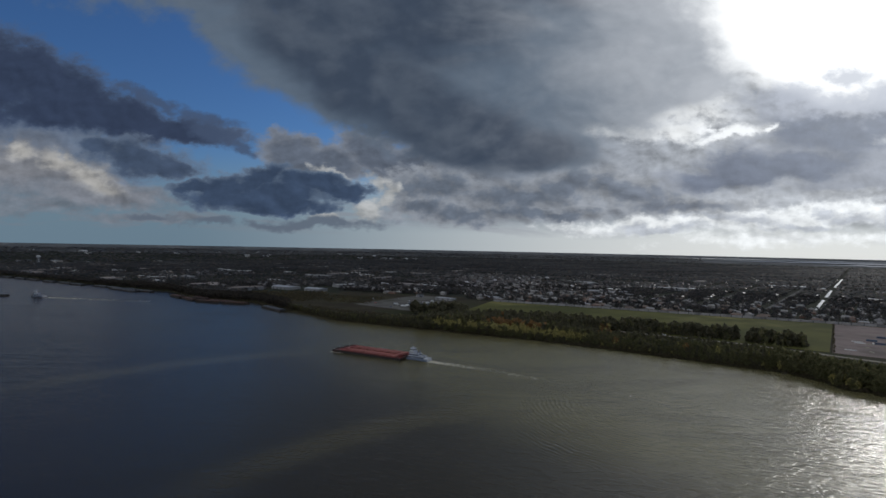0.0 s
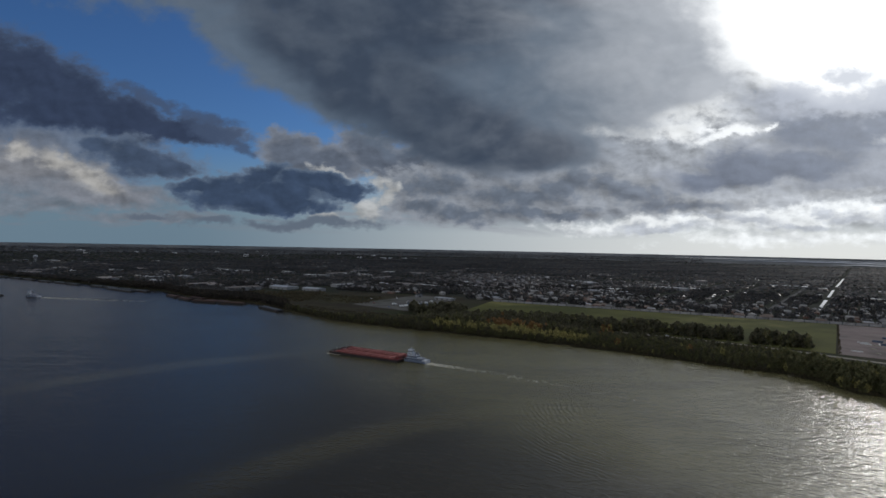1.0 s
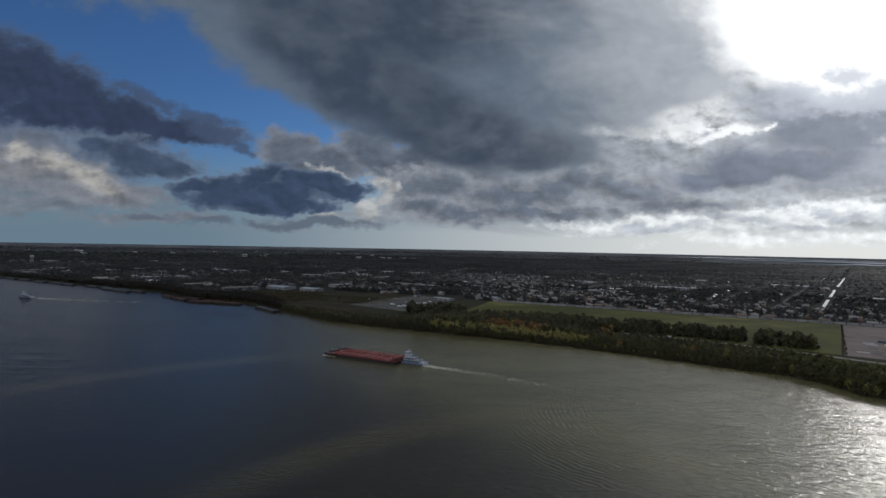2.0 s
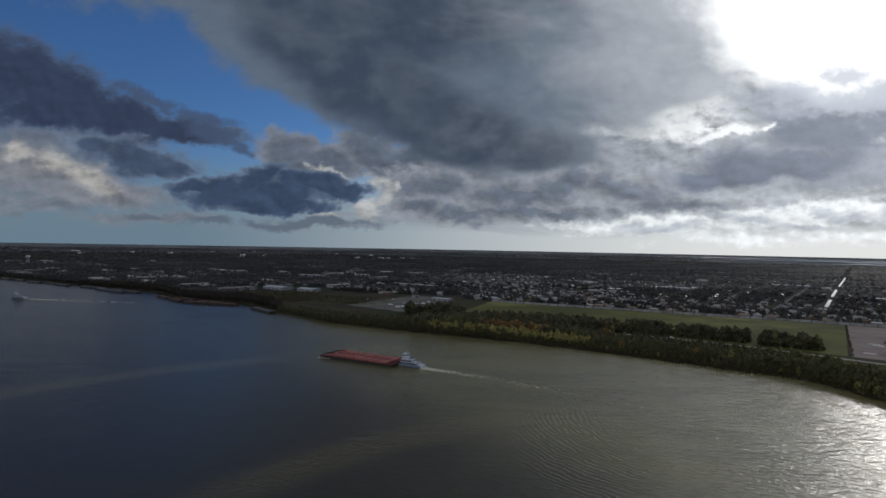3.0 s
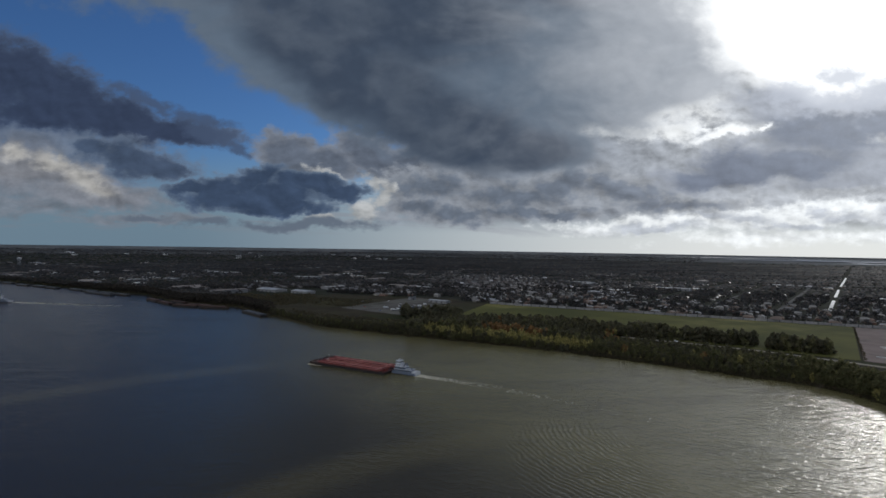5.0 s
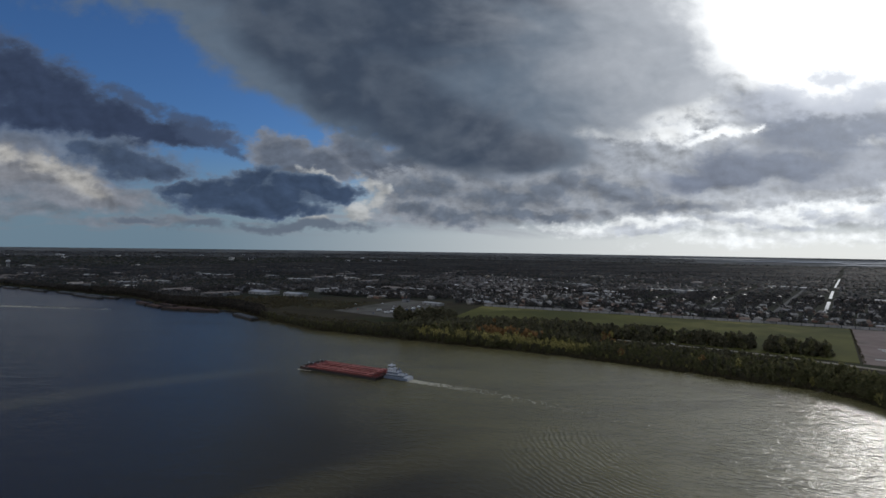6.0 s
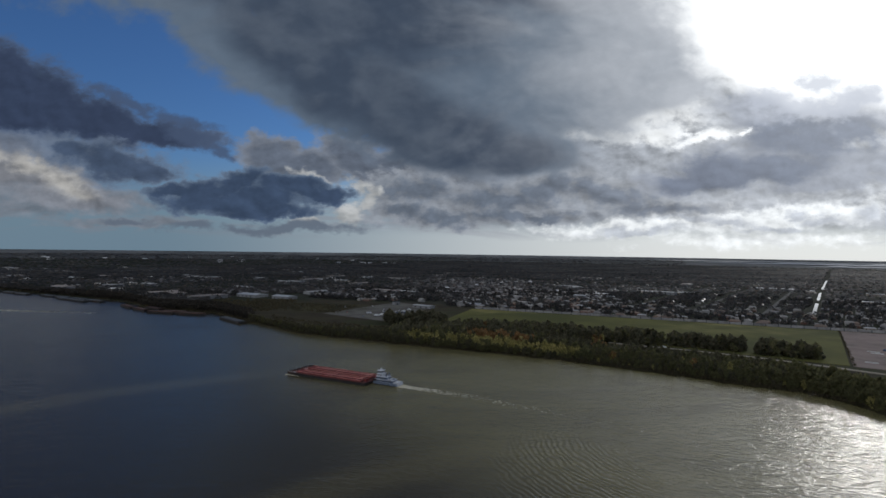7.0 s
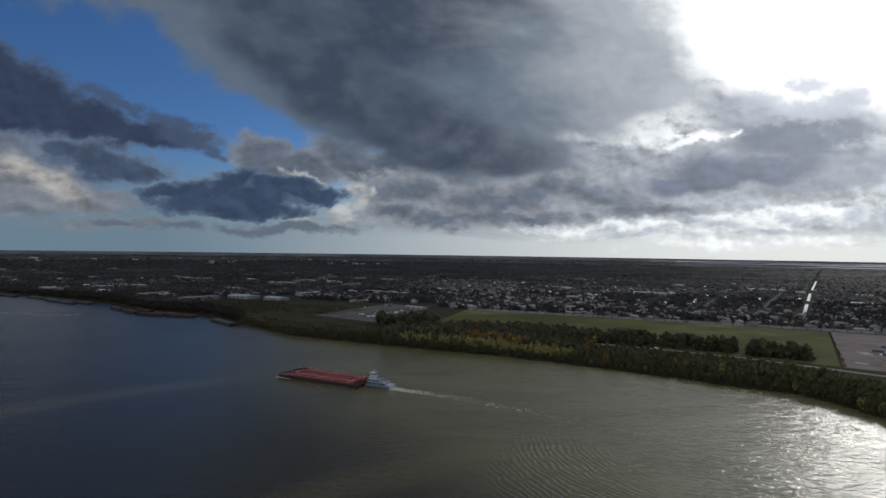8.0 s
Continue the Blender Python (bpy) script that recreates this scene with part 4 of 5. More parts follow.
# ---- boats along the bank ----
def deck_barge(name, L, W, side_z, mat, label, group="", hull=None):
    b = thing(name, pose(0, 0, 0), label, "barge", group)
    part("hull", prism([(2, -1.5), (L - 2, -1.5), (L, 0.4), (L, side_z), (0, side_z), (0, 0.4)], -W / 2, W / 2), hull or mat, b)
    bm = bmesh.new()
    for x0, x1, y0, y1 in ((3, L - 3, -W / 2 + 0.7, -W / 2 + 1.0), (3, L - 3, W / 2 - 1.0, W / 2 - 0.7), (3, 3.3, -W / 2 + 1.0, W / 2 - 1.0), (L - 3.3, L - 3, -W / 2 + 1.0, W / 2 - 1.0)):
        box(bm, x0, x1, y0, y1, side_z, side_z + 1.3)
    part("coaming", bm, mat, b)
    for k in range(6):
        x0 = 3.4 + k * (L - 6.8) / 6
        part("cover", boxed(x0, x0 + (L - 6.8) / 6 - 0.15, -W / 2 + 1.0, W / 2 - 1.0, side_z + 0.5 + 0.06 * (k % 2), side_z + 1.45 + 0.1 * (k % 2), bevel=0.1), mat, b)
    return b


def on_water(x, y, turn):
    p, s = land(x, y, -LAND_Z)
    return pose(p.x, p.y, p.z if math.hypot(x, y) > 1500 else 0.0, 0, 0, turn)


_m = deck_barge("moored_barge", 82, 12.5, 2.6, M_grey_steel, "grey covered hopper barge moored at the bank", "", M_hull)
_m.matrix_basis = on_water(-336, 1020, -49)
_red = deck_barge("beached_barge", 59, 10.7, 2.8, M_rust_steel, "rusty red hopper barge lying against the bank", "rusty barges", M_hull)
_red.matrix_basis = on_water(-601, 1197, -45)
for x, y, a in ((-553, 1149, -43), (-500, 1096, -19), (-440, 1076, -15), (-536, 1166, -41), (-478, 1106, -21)):
    copy_thing(_red, on_water(x, y, a))
_grey = deck_barge("fleeted_barge", 59, 10.7, 2.4, M_grey_steel, "dull grey hopper barge tied up in a fleet along the bank", "fleeted barges", M_hull)
_grey.matrix_basis = on_water(-735, 1300, -31)
for x, y, a in ((-790, 1335, -32), (-850, 1372, -31), (-820, 1335, -31), (-905, 1405, -31), (-1000, 1450, -30), (-1060, 1490, -30), (-1130, 1525, -29),
                (-1220, 1585, -28), (-1290, 1625, -28), (-1370, 1670, -28), (-770, 1300, -32)):
    copy_thing(_grey, on_water(x, y, a))
_boat_far = copy_thing(_boat, on_water(-850, 1118, 172))
tagged(_boat_far, "dark towboat pushing barges upstream far off on the river")
for k in range(3):
    copy_thing(_grey, on_water(-912 - k * 60, 1127 + k * 8.4, 172))
build_wake("far_wake", on_water(-815, 1113, 172), 230, 7, "long pale wake behind the distant towboat", 0.14, 0.45, 1.1, 1.2)


# ---- trees ----
def crown_points(rng, h, lobes, spread):
    """Lobes of a ragged crown, from low skirts to a few tall sprays."""
    out = []
    for k in range(lobes):
        t = k / (lobes - 1)
        a, r = rng.random() * 6.283, spread * (0.25 + 0.65 * rng.random()) * (1.02 - 0.42 * t * t)
        c = Vector((math.cos(a) * r, math.sin(a) * r, h * (0.16 + 0.74 * t + rng.uniform(-0.05, 0.05))))
        out.append((c, spread * rng.uniform(0.20, 0.44), h * rng.uniform(0.07, 0.17)))
    return out


def leaf_quads(rng, lobes, count, size):
    """Sprays of leaves spread over the lobes of a crown."""
    verts, faces = [], []
    for _ in range(count):
        c, rx, rz = rng.choice(lobes)
        v = Vector((rng.gauss(0, 1), rng.gauss(0, 1), rng.gauss(0, 1))).normalized() * (0.55 + 0.5 * rng.random())
        p = c + Vector((v.x * rx, v.y * rx, v.z * rz))
        s = size * (0.5 + 0.9 * rng.random())
        q = Euler((rng.random() * 6.3, rng.random() * 6.3, rng.random() * 6.3)).to_matrix()
        base = len(verts)
        for u, w, d in ((-1, -0.1, 0), (-0.05, -0.62, 0.3), (1, 0.1, 0), (0.05, 0.62, 0.3)):
            verts.append((p + q @ Vector((u * s, w * s, d * s)))[:])
        faces.append((base, base + 1, base + 2, base + 3))
    return verts, faces


def tree_kind(name, seed, h, spread, mat, label, leaves=340, size=0.7, lobes=16):
    rng = random.Random(seed)
    t = thing(name, pose(0, 0, 0), label, "tree", "trees on the river bank")
    bm = bmesh.new()
    lean = (rng.uniform(-0.5, 0.5), rng.uniform(-0.5, 0.5))
    rod(bm, (0, 0, -0.6), (lean[0], lean[1], h * 0.5), 0.022 * h, 0.013 * h, 7)
    rod(bm, (lean[0], lean[1], h * 0.5), (lean[0] * 1.6, lean[1] * 1.6, h * 0.88), 0.013 * h, 0.004 * h, 6)
    group = crown_points(rng, h, lobes, spread)
    for c, rx, rz in group[4:12]:
        k = min(0.8, c.z / h * 0.75)
        rod(bm, (lean[0] * k, lean[1] * k, h * k), c[:], 0.008 * h, 0.003 * h, 5)
    part("trunk", bm, M_bark, t)
    v, f = leaf_quads(rng, group, leaves, size)
    crown = new("crown", raw_mesh("crown", v, f, [mat]))
    crown.parent = t
    return t


KINDS = {
    "willow": [tree_kind("willow_tree", 11 + k, 9.5 + k, 3.6, M_willow, "yellow-green willow tree on the river bank", 460, 0.62) for k in range(3)],
    "olive": [tree_kind("bank_tree", 31 + k, 12 + 1.5 * k, 4.6, M_olive, "dull olive-green broadleaf tree on the river bank", 500, 1.05) for k in range(3)],
    "rust": [tree_kind("autumn_tree", 51 + k, 11 + 2 * k, 3.8, M_rust, "rust-brown autumn tree in the riverside woods", 380, 0.8) for k in range(2)],
    "dark": [tree_kind("dark_tree", 71 + k, 12 + 2 * k, 5.2, M_dark, "dense dark evergreen oak behind the river bank", 540, 1.15) for k in range(2)],
}


def wood_kind(az, depth, rng):
    """Which kind of tree grows there."""
    r = rng.random()
    if az > 33:
        return "willow" if r < 0.12 else "olive"
    # nearer than 11 m, darker kinds stand in for the willows' shaded foot
    if -1.5 < az < 16 and 11 < depth < 56:
        return "willow" if r < 0.93 else "olive"
    if (4.5 < az < 11.5 and 50 < depth < 105) or (17 < az < 19.5 and 90 < depth < 150):
        return "rust" if r < 0.72 else "dark" if r < 0.85 else "willow"
    # mostly dark kinds on the left bank: cloud shade put into the leaf colour
    if az < 0:
        return "olive" if r < 0.25 else "dark"
    if depth > 70:
        return "dark" if r < 0.68 else "rust" if r < 0.69 else "olive"
    return "olive" if r < 0.70 else "dark" if r < 0.97 else "willow"


def wood_depth(az):
    """How deep the wood reaches inland."""
    return float(np.interp(az, [-48, -24, -18, -15, -9, -3, 1, 6, 12, 17, 21, 26, 30, 34, 38, 50], [60, 70, 40, 18, 45, 75, 150, 195, 215, 205, 165, 140, 115, 60, 60, 70]))


def on_track(x, y):
    for (x0, y0), (x1, y1) in zip(((255, 792), (335, 743), (397, 699), (448, 648)), ((335, 743), (397, 699), (448, 648), (520, 570))):
        a, b, p = Vector((x0, y0)), Vector((x1, y1)), Vector((x, y))
        t = max(0, min(1, (p - a).dot(b - a) / (b - a).length_squared))
        q = a.lerp(b, t) - p
        if q.length < 8 or (q.length < 42 and q.y > 0 and rng_trees.random() < 0.8):
            return True
    return False


rng_trees = random.Random(77)


def plant():
    spots, cells = [], set()
    for _ in range(11000):
        az = rng_trees.uniform(-17, 46)
        R = bank_at(az)
        depth = wood_depth(az) * rng_trees.random() ** 1.15 + 2
        x, y = polar(az, R + depth)
        cell = (int(x / 5.4), int(y / 5.4))
        if cell in cells or on_track(x, y) or (az > 33 and x > 470 and depth > 45) or behind_wall(x, y) > -150:
            continue
        cells.add(cell)
        spots.append((x, y, az, depth, wood_kind(az, depth, rng_trees)))
    for _ in range(75):  # clump beside the paved lot
        spots.append((rng_trees.uniform(-55, 45), rng_trees.uniform(945, 1010), 0, 200, "dark"))
    for _ in range(290):  # groves beyond the track
        t = rng_trees.random()
        if 0.60 < t < 0.66 or 0.25 < t < 0.28 or t > 0.9:
            continue
        k = rng_trees.uniform(10, 44)
        spots.append((258 + 214 * t + 0.62 * k, 806 - 150 * t + 0.79 * k, 20, 200, "dark" if rng_trees.random() < 0.75 else "olive"))
    near = sorted(spots, key=lambda s: math.hypot(s[0] - 200, s[1] - 600))
    stuff = {k: [] for k in KINDS}
    tops = {}
    for kind, kin in KINDS.items():
        for t in kin:
            crown = [c for c in t.children if c.name.startswith("crown")][0].data
            co = np.array([q.co[:] for q in crown.vertices]).reshape(-1, 4, 3)
            mid = co.mean(axis=1, keepdims=True)
            few = (mid + (co - mid) * 2.1)[::5]  # trees away from the water are seen as tops only: fewer, larger sprays
            tops[t] = [(q.reshape(-1, 3), np.arange(len(q) * 4).reshape(-1, 4)) for q in (co, few)]
    for i, (x, y, az, depth, kind) in enumerate(near):
        kin = rng_trees.choice(KINDS[kind])
        s = rng_trees.uniform(0.7, 1.15) * (0.62 if az < -3 else 1.0) * (0.8 if depth < 10 else 1.0) * (float(np.interp(az, [8, 17, 31, 35], [0.95, 0.6, 0.65, 1.05])) if depth < 140 else 1.1)
        s *= (1.1 if 2 < az < 15 and 48 < depth < 140 and kind in ("rust", "dark") else 1.0) * (0.8 if depth > 100 and az != 20 and az != 0 else 1.0)
        m = pose(x, y, LAND_Z - 0.15 if depth > 12 else 0.9, 0, 0, rng_trees.uniform(0, 360)) @ Matrix.Diagonal((s, s, s * rng_trees.uniform(0.9, 1.15), 1))
        if i < 280:
            copy_thing(kin, m).matrix_basis = m
            continue
        stuff[kind].append((*tops[kin][0 if depth < 35 else 1], m))
    for kind, pieces in stuff.items():
        mat = {"willow": M_willow, "olive": M_olive, "rust": M_rust, "dark": M_dark}[kind]
        tagged(new("riverside_" + kind + "_woods", spread("woods", pieces, mat)), "dense strip of riverside trees in dull autumn leaf", "woods", kind="stuff")
    for kin in KINDS.values():  # the first of each kind stand among the rest
        for k, t in enumerate(kin):
            x, y = polar(8 + 3 * k + len(t.name), bank_at(8 + 3 * k + len(t.name)) + 22 + 6 * k)
            t.matrix_basis = pose(x, y, LAND_Z - 0.15)


plant()


def build_shrubs():
    """Low brush along the water's edge and under the trees."""
    rng = random.Random(3)
    shapes = []
    for _ in range(7):
        lobes = [(Vector((rng.uniform(-1.5, 1.5), rng.uniform(-1.5, 1.5), rng.uniform(0.6, 2.0))), 1.6, 1.2) for _ in range(3)]
        v, f = leaf_quads(rng, lobes, 22, 0.9)
        shapes.append((np.array(v), np.array(f)))
    pieces = []
    for k in range(5600):
        az = rng.uniform(-48, 46) if k < 2400 else rng.uniform(8, 42) if k < 4800 else rng.uniform(-15, 4)
        d = bank_at(az) + (abs(rng.gauss(0, 1)) * 16 + 1.0 if k < 2400 else rng.uniform(5, 130))
        x, y = polar(az, d)
        if on_track(x, y) and rng.random() < 0.6:
            continue
        p, s = land(x, y, -0.4 if d - bank_at(az) > 10 else -1.8)
        pieces.append((*rng.choice(shapes), Matrix.Translation(p) @ pose(0, 0, 0, 0, 0, rng.uniform(0, 360))))
    for _ in range(1500):  # brush that hangs over the water's edge
        az = rng.uniform(14, 46)
        x, y = polar(az, bank_at(az) + rng.uniform(-1.5, 7))
        k = rng.uniform(0.6, 1.1)
        pieces.append((*rng.choice(shapes), pose(x, y, rng.uniform(-0.4, 0.4), 0, 0, rng.uniform(0, 360)) @ Matrix.Diagonal((k, k, k * rng.uniform(0.7, 1.2), 1))))
    for _ in range(620):  # scrub before the warehouses
        k = rng.uniform(0.8, 1.7)
        x, y = rng.uniform(-460, -285), rng.uniform(1110, 1335)
        if depth_from_bank(x, y) > 4:
            pieces.append((*rng.choice(shapes), pose(x, y, LAND_Z, 0, 0, rng.uniform(0, 360)) @ Matrix.Diagonal((k, k, k, 1))))
    for _ in range(520):  # rank growth over the waste ground beside the paved lot
        u, v = rng.random(), rng.random()
        x, y = -300 + 150 * u + 20 * v, 1150 - 55 * u + 130 * v + rng.gauss(0, 8)
        k = rng.uniform(0.5, 1.2)
        pieces.append((*rng.choice(shapes), pose(x, y, LAND_Z, 0, 0, rng.uniform(0, 360)) @ Matrix.Diagonal((k, k, k * 0.8, 1))))
    for _ in range(150):  # hedge between the meadow and the gravel
        t = rng.random()
        p = Vector((478 + 194 * t + rng.uniform(-1, 1), 653 + 268 * t + rng.uniform(-1, 1), LAND_Z))
        pieces.append((*rng.choice(shapes), Matrix.Translation(p) @ pose(0, 0, 0, 0, 0, rng.uniform(0, 360)) @ Matrix.Diagonal((0.45, 0.45, rng.uniform(0.3, 0.6), 1))))
    tagged(new("bank_brush", spread("bank_brush", pieces, M_brush)), "tangled low brush along the water's edge", "shrubs", kind="stuff")


# leaf tones lowered too, to carry the cloud shade on the left bank
M_brush = leafy("brush_leaf", [(0.0, (0.064, 0.062, 0.034)), (0.5, (0.098, 0.086, 0.050)), (1.0, (0.135, 0.108, 0.064))], 0.0)
build_shrubs()


# ---- flood wall ----
def build_flood_wall():
    w = thing("flood_wall", pose(0, 0, 0), "long weathered grey concrete flood wall with buttresses behind the meadow", "wall", kind="structure")
    a, b = WALL_A - WALL_DIR * 45, WALL_B + WALL_DIR * 330
    n = int((b - a).length / 18)
    bm = boxed(0.05, 17.95, -0.35, 0.35, -0.5, 3.9)
    box(bm, 0.0, 18.0, -0.55, 0.55, 3.9, 4.25)
    me = bpy.data.meshes.new("wall_panel")
    bm.to_mesh(me), bm.free()
    me.materials.append(M_concrete)
    bt = prism([(0, -0.5), (-1.7, -0.5), (-1.2, 2.6), (-0.5, 4.4), (0, 4.4)], -0.6, 0.6)
    mb = bpy.data.meshes.new("buttress")
    bt.to_mesh(mb), bt.free()
    mb.materials.append(M_grey_steel)
    ang = math.degrees(math.atan2(WALL_DIR.y, WALL_DIR.x))
    for k in range(n):
        p = a + WALL_DIR * 18 * k
        for name, mesh, turn in (("wall_panel", me, ang), ("buttress", mb, ang + 90)):
            ob = new(name, mesh)
            ob.parent = w
            ob.matrix_basis = pose(p.x, p.y, LAND_Z, 0, 0, turn)


build_flood_wall()


# ---- town ----
def gable(w, d, h, rise, over=0.5):
    walls = boxed(-w / 2, w / 2, -d / 2, d / 2, -0.5, h)
    roof = bmesh.new()
    x, y = w / 2 + over, d / 2 + over
    pts = [(-x, -y, h - 0.1), (x, -y, h - 0.1), (x, y, h - 0.1), (-x, y, h - 0.1), (-x * 0.72, 0, h + rise), (x * 0.72, 0, h + rise)]
    v = [roof.verts.new(p) for p in pts]
    for q in ((0, 1, 5, 4), (2, 3, 4, 5), (1, 2, 5), (3, 0, 4), (3, 2, 1, 0)):
        roof.faces.new([v[i] for i in q])
    return walls, roof


def house_kind(w, d, h, rise, wall, roof, label):
    t = thing("house", pose(0, 0, 0), label, "house", "houses of the town")
    a, b = gable(w, d, h, rise)
    body = part("wall", a, wall, t)
    part("roof", b, roof, t)
    for x in (-w * 0.3, w * 0.3):
        part("window", boxed(x - 0.7, x + 0.7, -d / 2 - 0.06, -d / 2 + 0.02, 1.0, 2.2), M_glass, body)
    part("door", boxed(-0.5, 0.5, -d / 2 - 0.06, -d / 2 + 0.02, 0.05, 2.1), M_bark, body)
    return t


def plain(name, c, vary=0.5, rough=0.8):
    return worn(name, c, tuple(v * 1.2 for v in c), 0.2, rough, vary=vary)


HOUSES = [
    house_kind(15, 10, 3.2, 2.6, plain("cream_wall", (0.21, 0.198, 0.172)), plain("grey_shingle", (0.16, 0.155, 0.15)), "single-storey cream house with a grey shingle roof"),
    house_kind(17, 11, 3.2, 2.8, plain("brick_wall", (0.167, 0.093, 0.068)), plain("brown_shingle", (0.15, 0.115, 0.09)), "single-storey brick house with a brown roof"),
    house_kind(13, 10, 5.8, 2.6, plain("white_wall", (0.23, 0.226, 0.216)), plain("pale_shingle", (0.20, 0.194, 0.182)), "two-storey white house with a pale roof"),
    house_kind(16, 9, 3.0, 2.0, plain("tan_wall", (0.175, 0.152, 0.122)), plain("light_roof", (0.27, 0.27, 0.268)), "low tan house with a light grey roof"),
]

CANAL_DIR = Vector((0.617, 0.787, 0))
STREET = Vector((0.787, -0.617, 0))


STREET_STEPS = (-9, -6, -3, 3, 6, 9)


def open_ground(x, y):
    """No houses or trees on lots, fields, the canal or the wall."""
    if behind_wall(x, y) < 16 and -420 < x:
        return True
    if -330 < x < 60 and 960 < y < 1330:
        return True
    if -470 < x < -270 and 1200 < y < 1520:
        return True
    along = (Vector((x, y, 0)) - Vector((775, 1117, 0)))
    if abs(along.dot(STREET)) < 14 and along.dot(CANAL_DIR) > -10:
        return True
    if -60 < along.dot(CANAL_DIR) < 850 and any(abs(along.dot(STREET) - k * 42 - 45) < 12 for k in STREET_STEPS):
        return True
    return depth_from_bank(x, y) < (130 if x < -330 else 60)


def town():
    rng = random.Random(19)
    spots, woods, upstream = [], [], []
    origin = Vector((300, 1200, 0))
    for row in range(-40, 105):
        for k in range(-240, 240):
            p = origin + CANAL_DIR * (row * 46 + (13 if k % 2 else -13)) + STREET * (k // 2 * 21 + rng.uniform(-4, 4))
            d = math.hypot(p.x, p.y)
            az = math.degrees(math.atan2(p.x, p.y))
            if abs(az) > 46 or d > 5200 or d < 900 or open_ground(p.x, p.y):
                continue
            # blocks of houses, blocks of trees
            block = noise.noise((p.x * 0.0022, p.y * 0.0022, 4.0))
            here = 0.33 + 0.9 * block - (0.30 if az < -12 else 0.0) - max(0, d - 2000) / 4200
            if rng.random() < here:
                spots.append((p.x, p.y, d))
            elif rng.random() < 0.9:
                woods.append((p.x, p.y, d))
            if rng.random() < 0.6:
                woods.append((p.x + rng.uniform(-9, 9), p.y + rng.uniform(-9, 9), d))
    turn = math.degrees(math.atan2(STREET.y, STREET.x))
    spots.sort(key=lambda s: s[2])
    v, f, idx, placed = [], [], [], set()
    shapes = []
    for w, dd, h, rise in ((15, 10, 3.2, 2.6), (17, 11, 3.2, 2.8), (13, 10, 5.8, 2.6), (16, 9, 3.0, 2.0), (24, 12, 3.6, 1.2)):
        a, b = gable(w, dd, h, rise)
        shapes.append([([q.co.copy() for q in bm.verts], [[q.index for q in fc.verts] for fc in bm.faces]) for bm in (a, b) if not bm.verts.index_update()])
        a.free(), b.free()
    for i, (x, y, d) in enumerate(spots):
        p, s = land(x, y)
        k = rng.randrange(4)
        m = Matrix.Translation(p) @ pose(0, 0, 0, 0, 0, turn + rng.choice((0, 0, 180, 90)) + rng.uniform(-4, 4)) @ Matrix.Diagonal((s, s, s, 1))
        if i < 280:
            (copy_thing(HOUSES[k], m) if k in placed else HOUSES[k]).matrix_basis = m
            placed.add(k)
            continue
        shape = shapes[rng.choice((0, 1, 2, 3, 3, 4))]
        for j, (vs, fs) in enumerate(shape):
            base = len(v)
            v.extend((m @ q)[:] for q in vs)
            f.extend(tuple(base + q for q in fc) for fc in fs)
            idx.extend([j] * len(fs))
    ob = new("far_houses", raw_mesh("far_houses", v, f, [M_wall, M_roof], idx))
    tagged(ob, "hundreds of small suburban houses with grey and pale roofs", "houses", kind="stuff")

    # belts of wood and the country beyond
    for _ in range(27000):
        az, d = rng.uniform(-47, 47), 1000 * 10.5 ** (rng.random() ** 0.85)
        x, y = polar(az, d)
        if d < 1000 or open_ground(x, y) or (az > 26 and d > 6300):
            continue
        belt = noise.noise((x * 0.0011, y * 0.0016, 11.0))
        if d < 2600 and belt < 0.12 and rng.random() < 0.8:
            continue
        woods.append((x, y, d))
    for _ in range(2600):  # trees along the upstream bank
        az = rng.uniform(-48, -17)
        x, y = polar(az, bank_at(az) + rng.uniform(12, 130))
        if open_ground(x, y) and depth_from_bank(x, y) > 132:
            continue
        upstream.append((x, y, math.hypot(x, y)))
    lumps = []
    for k in range(5):
        bm = bmesh.new()
        bmesh.ops.create_icosphere(bm, subdivisions=1, radius=1.0)
        for q in bm.verts:
            c = q.co.normalized()
            r = 1 + 0.55 * noise.noise(c * 1.7 + Vector((k * 9, 0, 0))) + 0.35 * noise.noise(c * 4.1 + Vector((0, k * 7, 0)))
            q.co = Vector((c.x * r, c.y * r, max(c.z, -0.6) * r * 0.9))
        bmesh.ops.delete(bm, geom=[q for q in bm.verts if q.co.z < -0.35], context="VERTS")  # what stands below is hidden
        bm.verts.index_update()
        lumps.append((np.array([q.co[:] for q in bm.verts]), np.array([[q.index for q in fc.verts] for fc in bm.faces])))
        bm.free()
    sprays = []
    for k in range(7):  # nearer trees are crowns of leaf sprays
        v, f = leaf_quads(rng, crown_points(rng, 1.7, 9, 1.05), 60, 0.30)
        sprays.append((np.array(v) - np.array((0, 0, 0.85)), np.array(f)))
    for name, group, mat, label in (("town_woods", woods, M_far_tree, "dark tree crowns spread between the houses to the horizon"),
                                    ("upstream_woods", upstream, M_upstream, "dark trees along the upstream bank")):
        pieces, leafed = [], []
        for x, y, d in group:
            p, s = land(x, y)
            h, w = rng.uniform(3.6, 6.2), rng.uniform(4.2, 7.6)
            if d > 2300:
                w, h = w * (1.35 + (d - 2300) / 2600), h * min(1.3, 0.8 + d / 9000)
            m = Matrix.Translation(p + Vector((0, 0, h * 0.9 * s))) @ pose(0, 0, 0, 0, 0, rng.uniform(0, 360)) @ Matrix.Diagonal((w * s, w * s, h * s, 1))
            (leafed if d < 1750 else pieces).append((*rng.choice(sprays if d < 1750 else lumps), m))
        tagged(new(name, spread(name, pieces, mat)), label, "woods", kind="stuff")
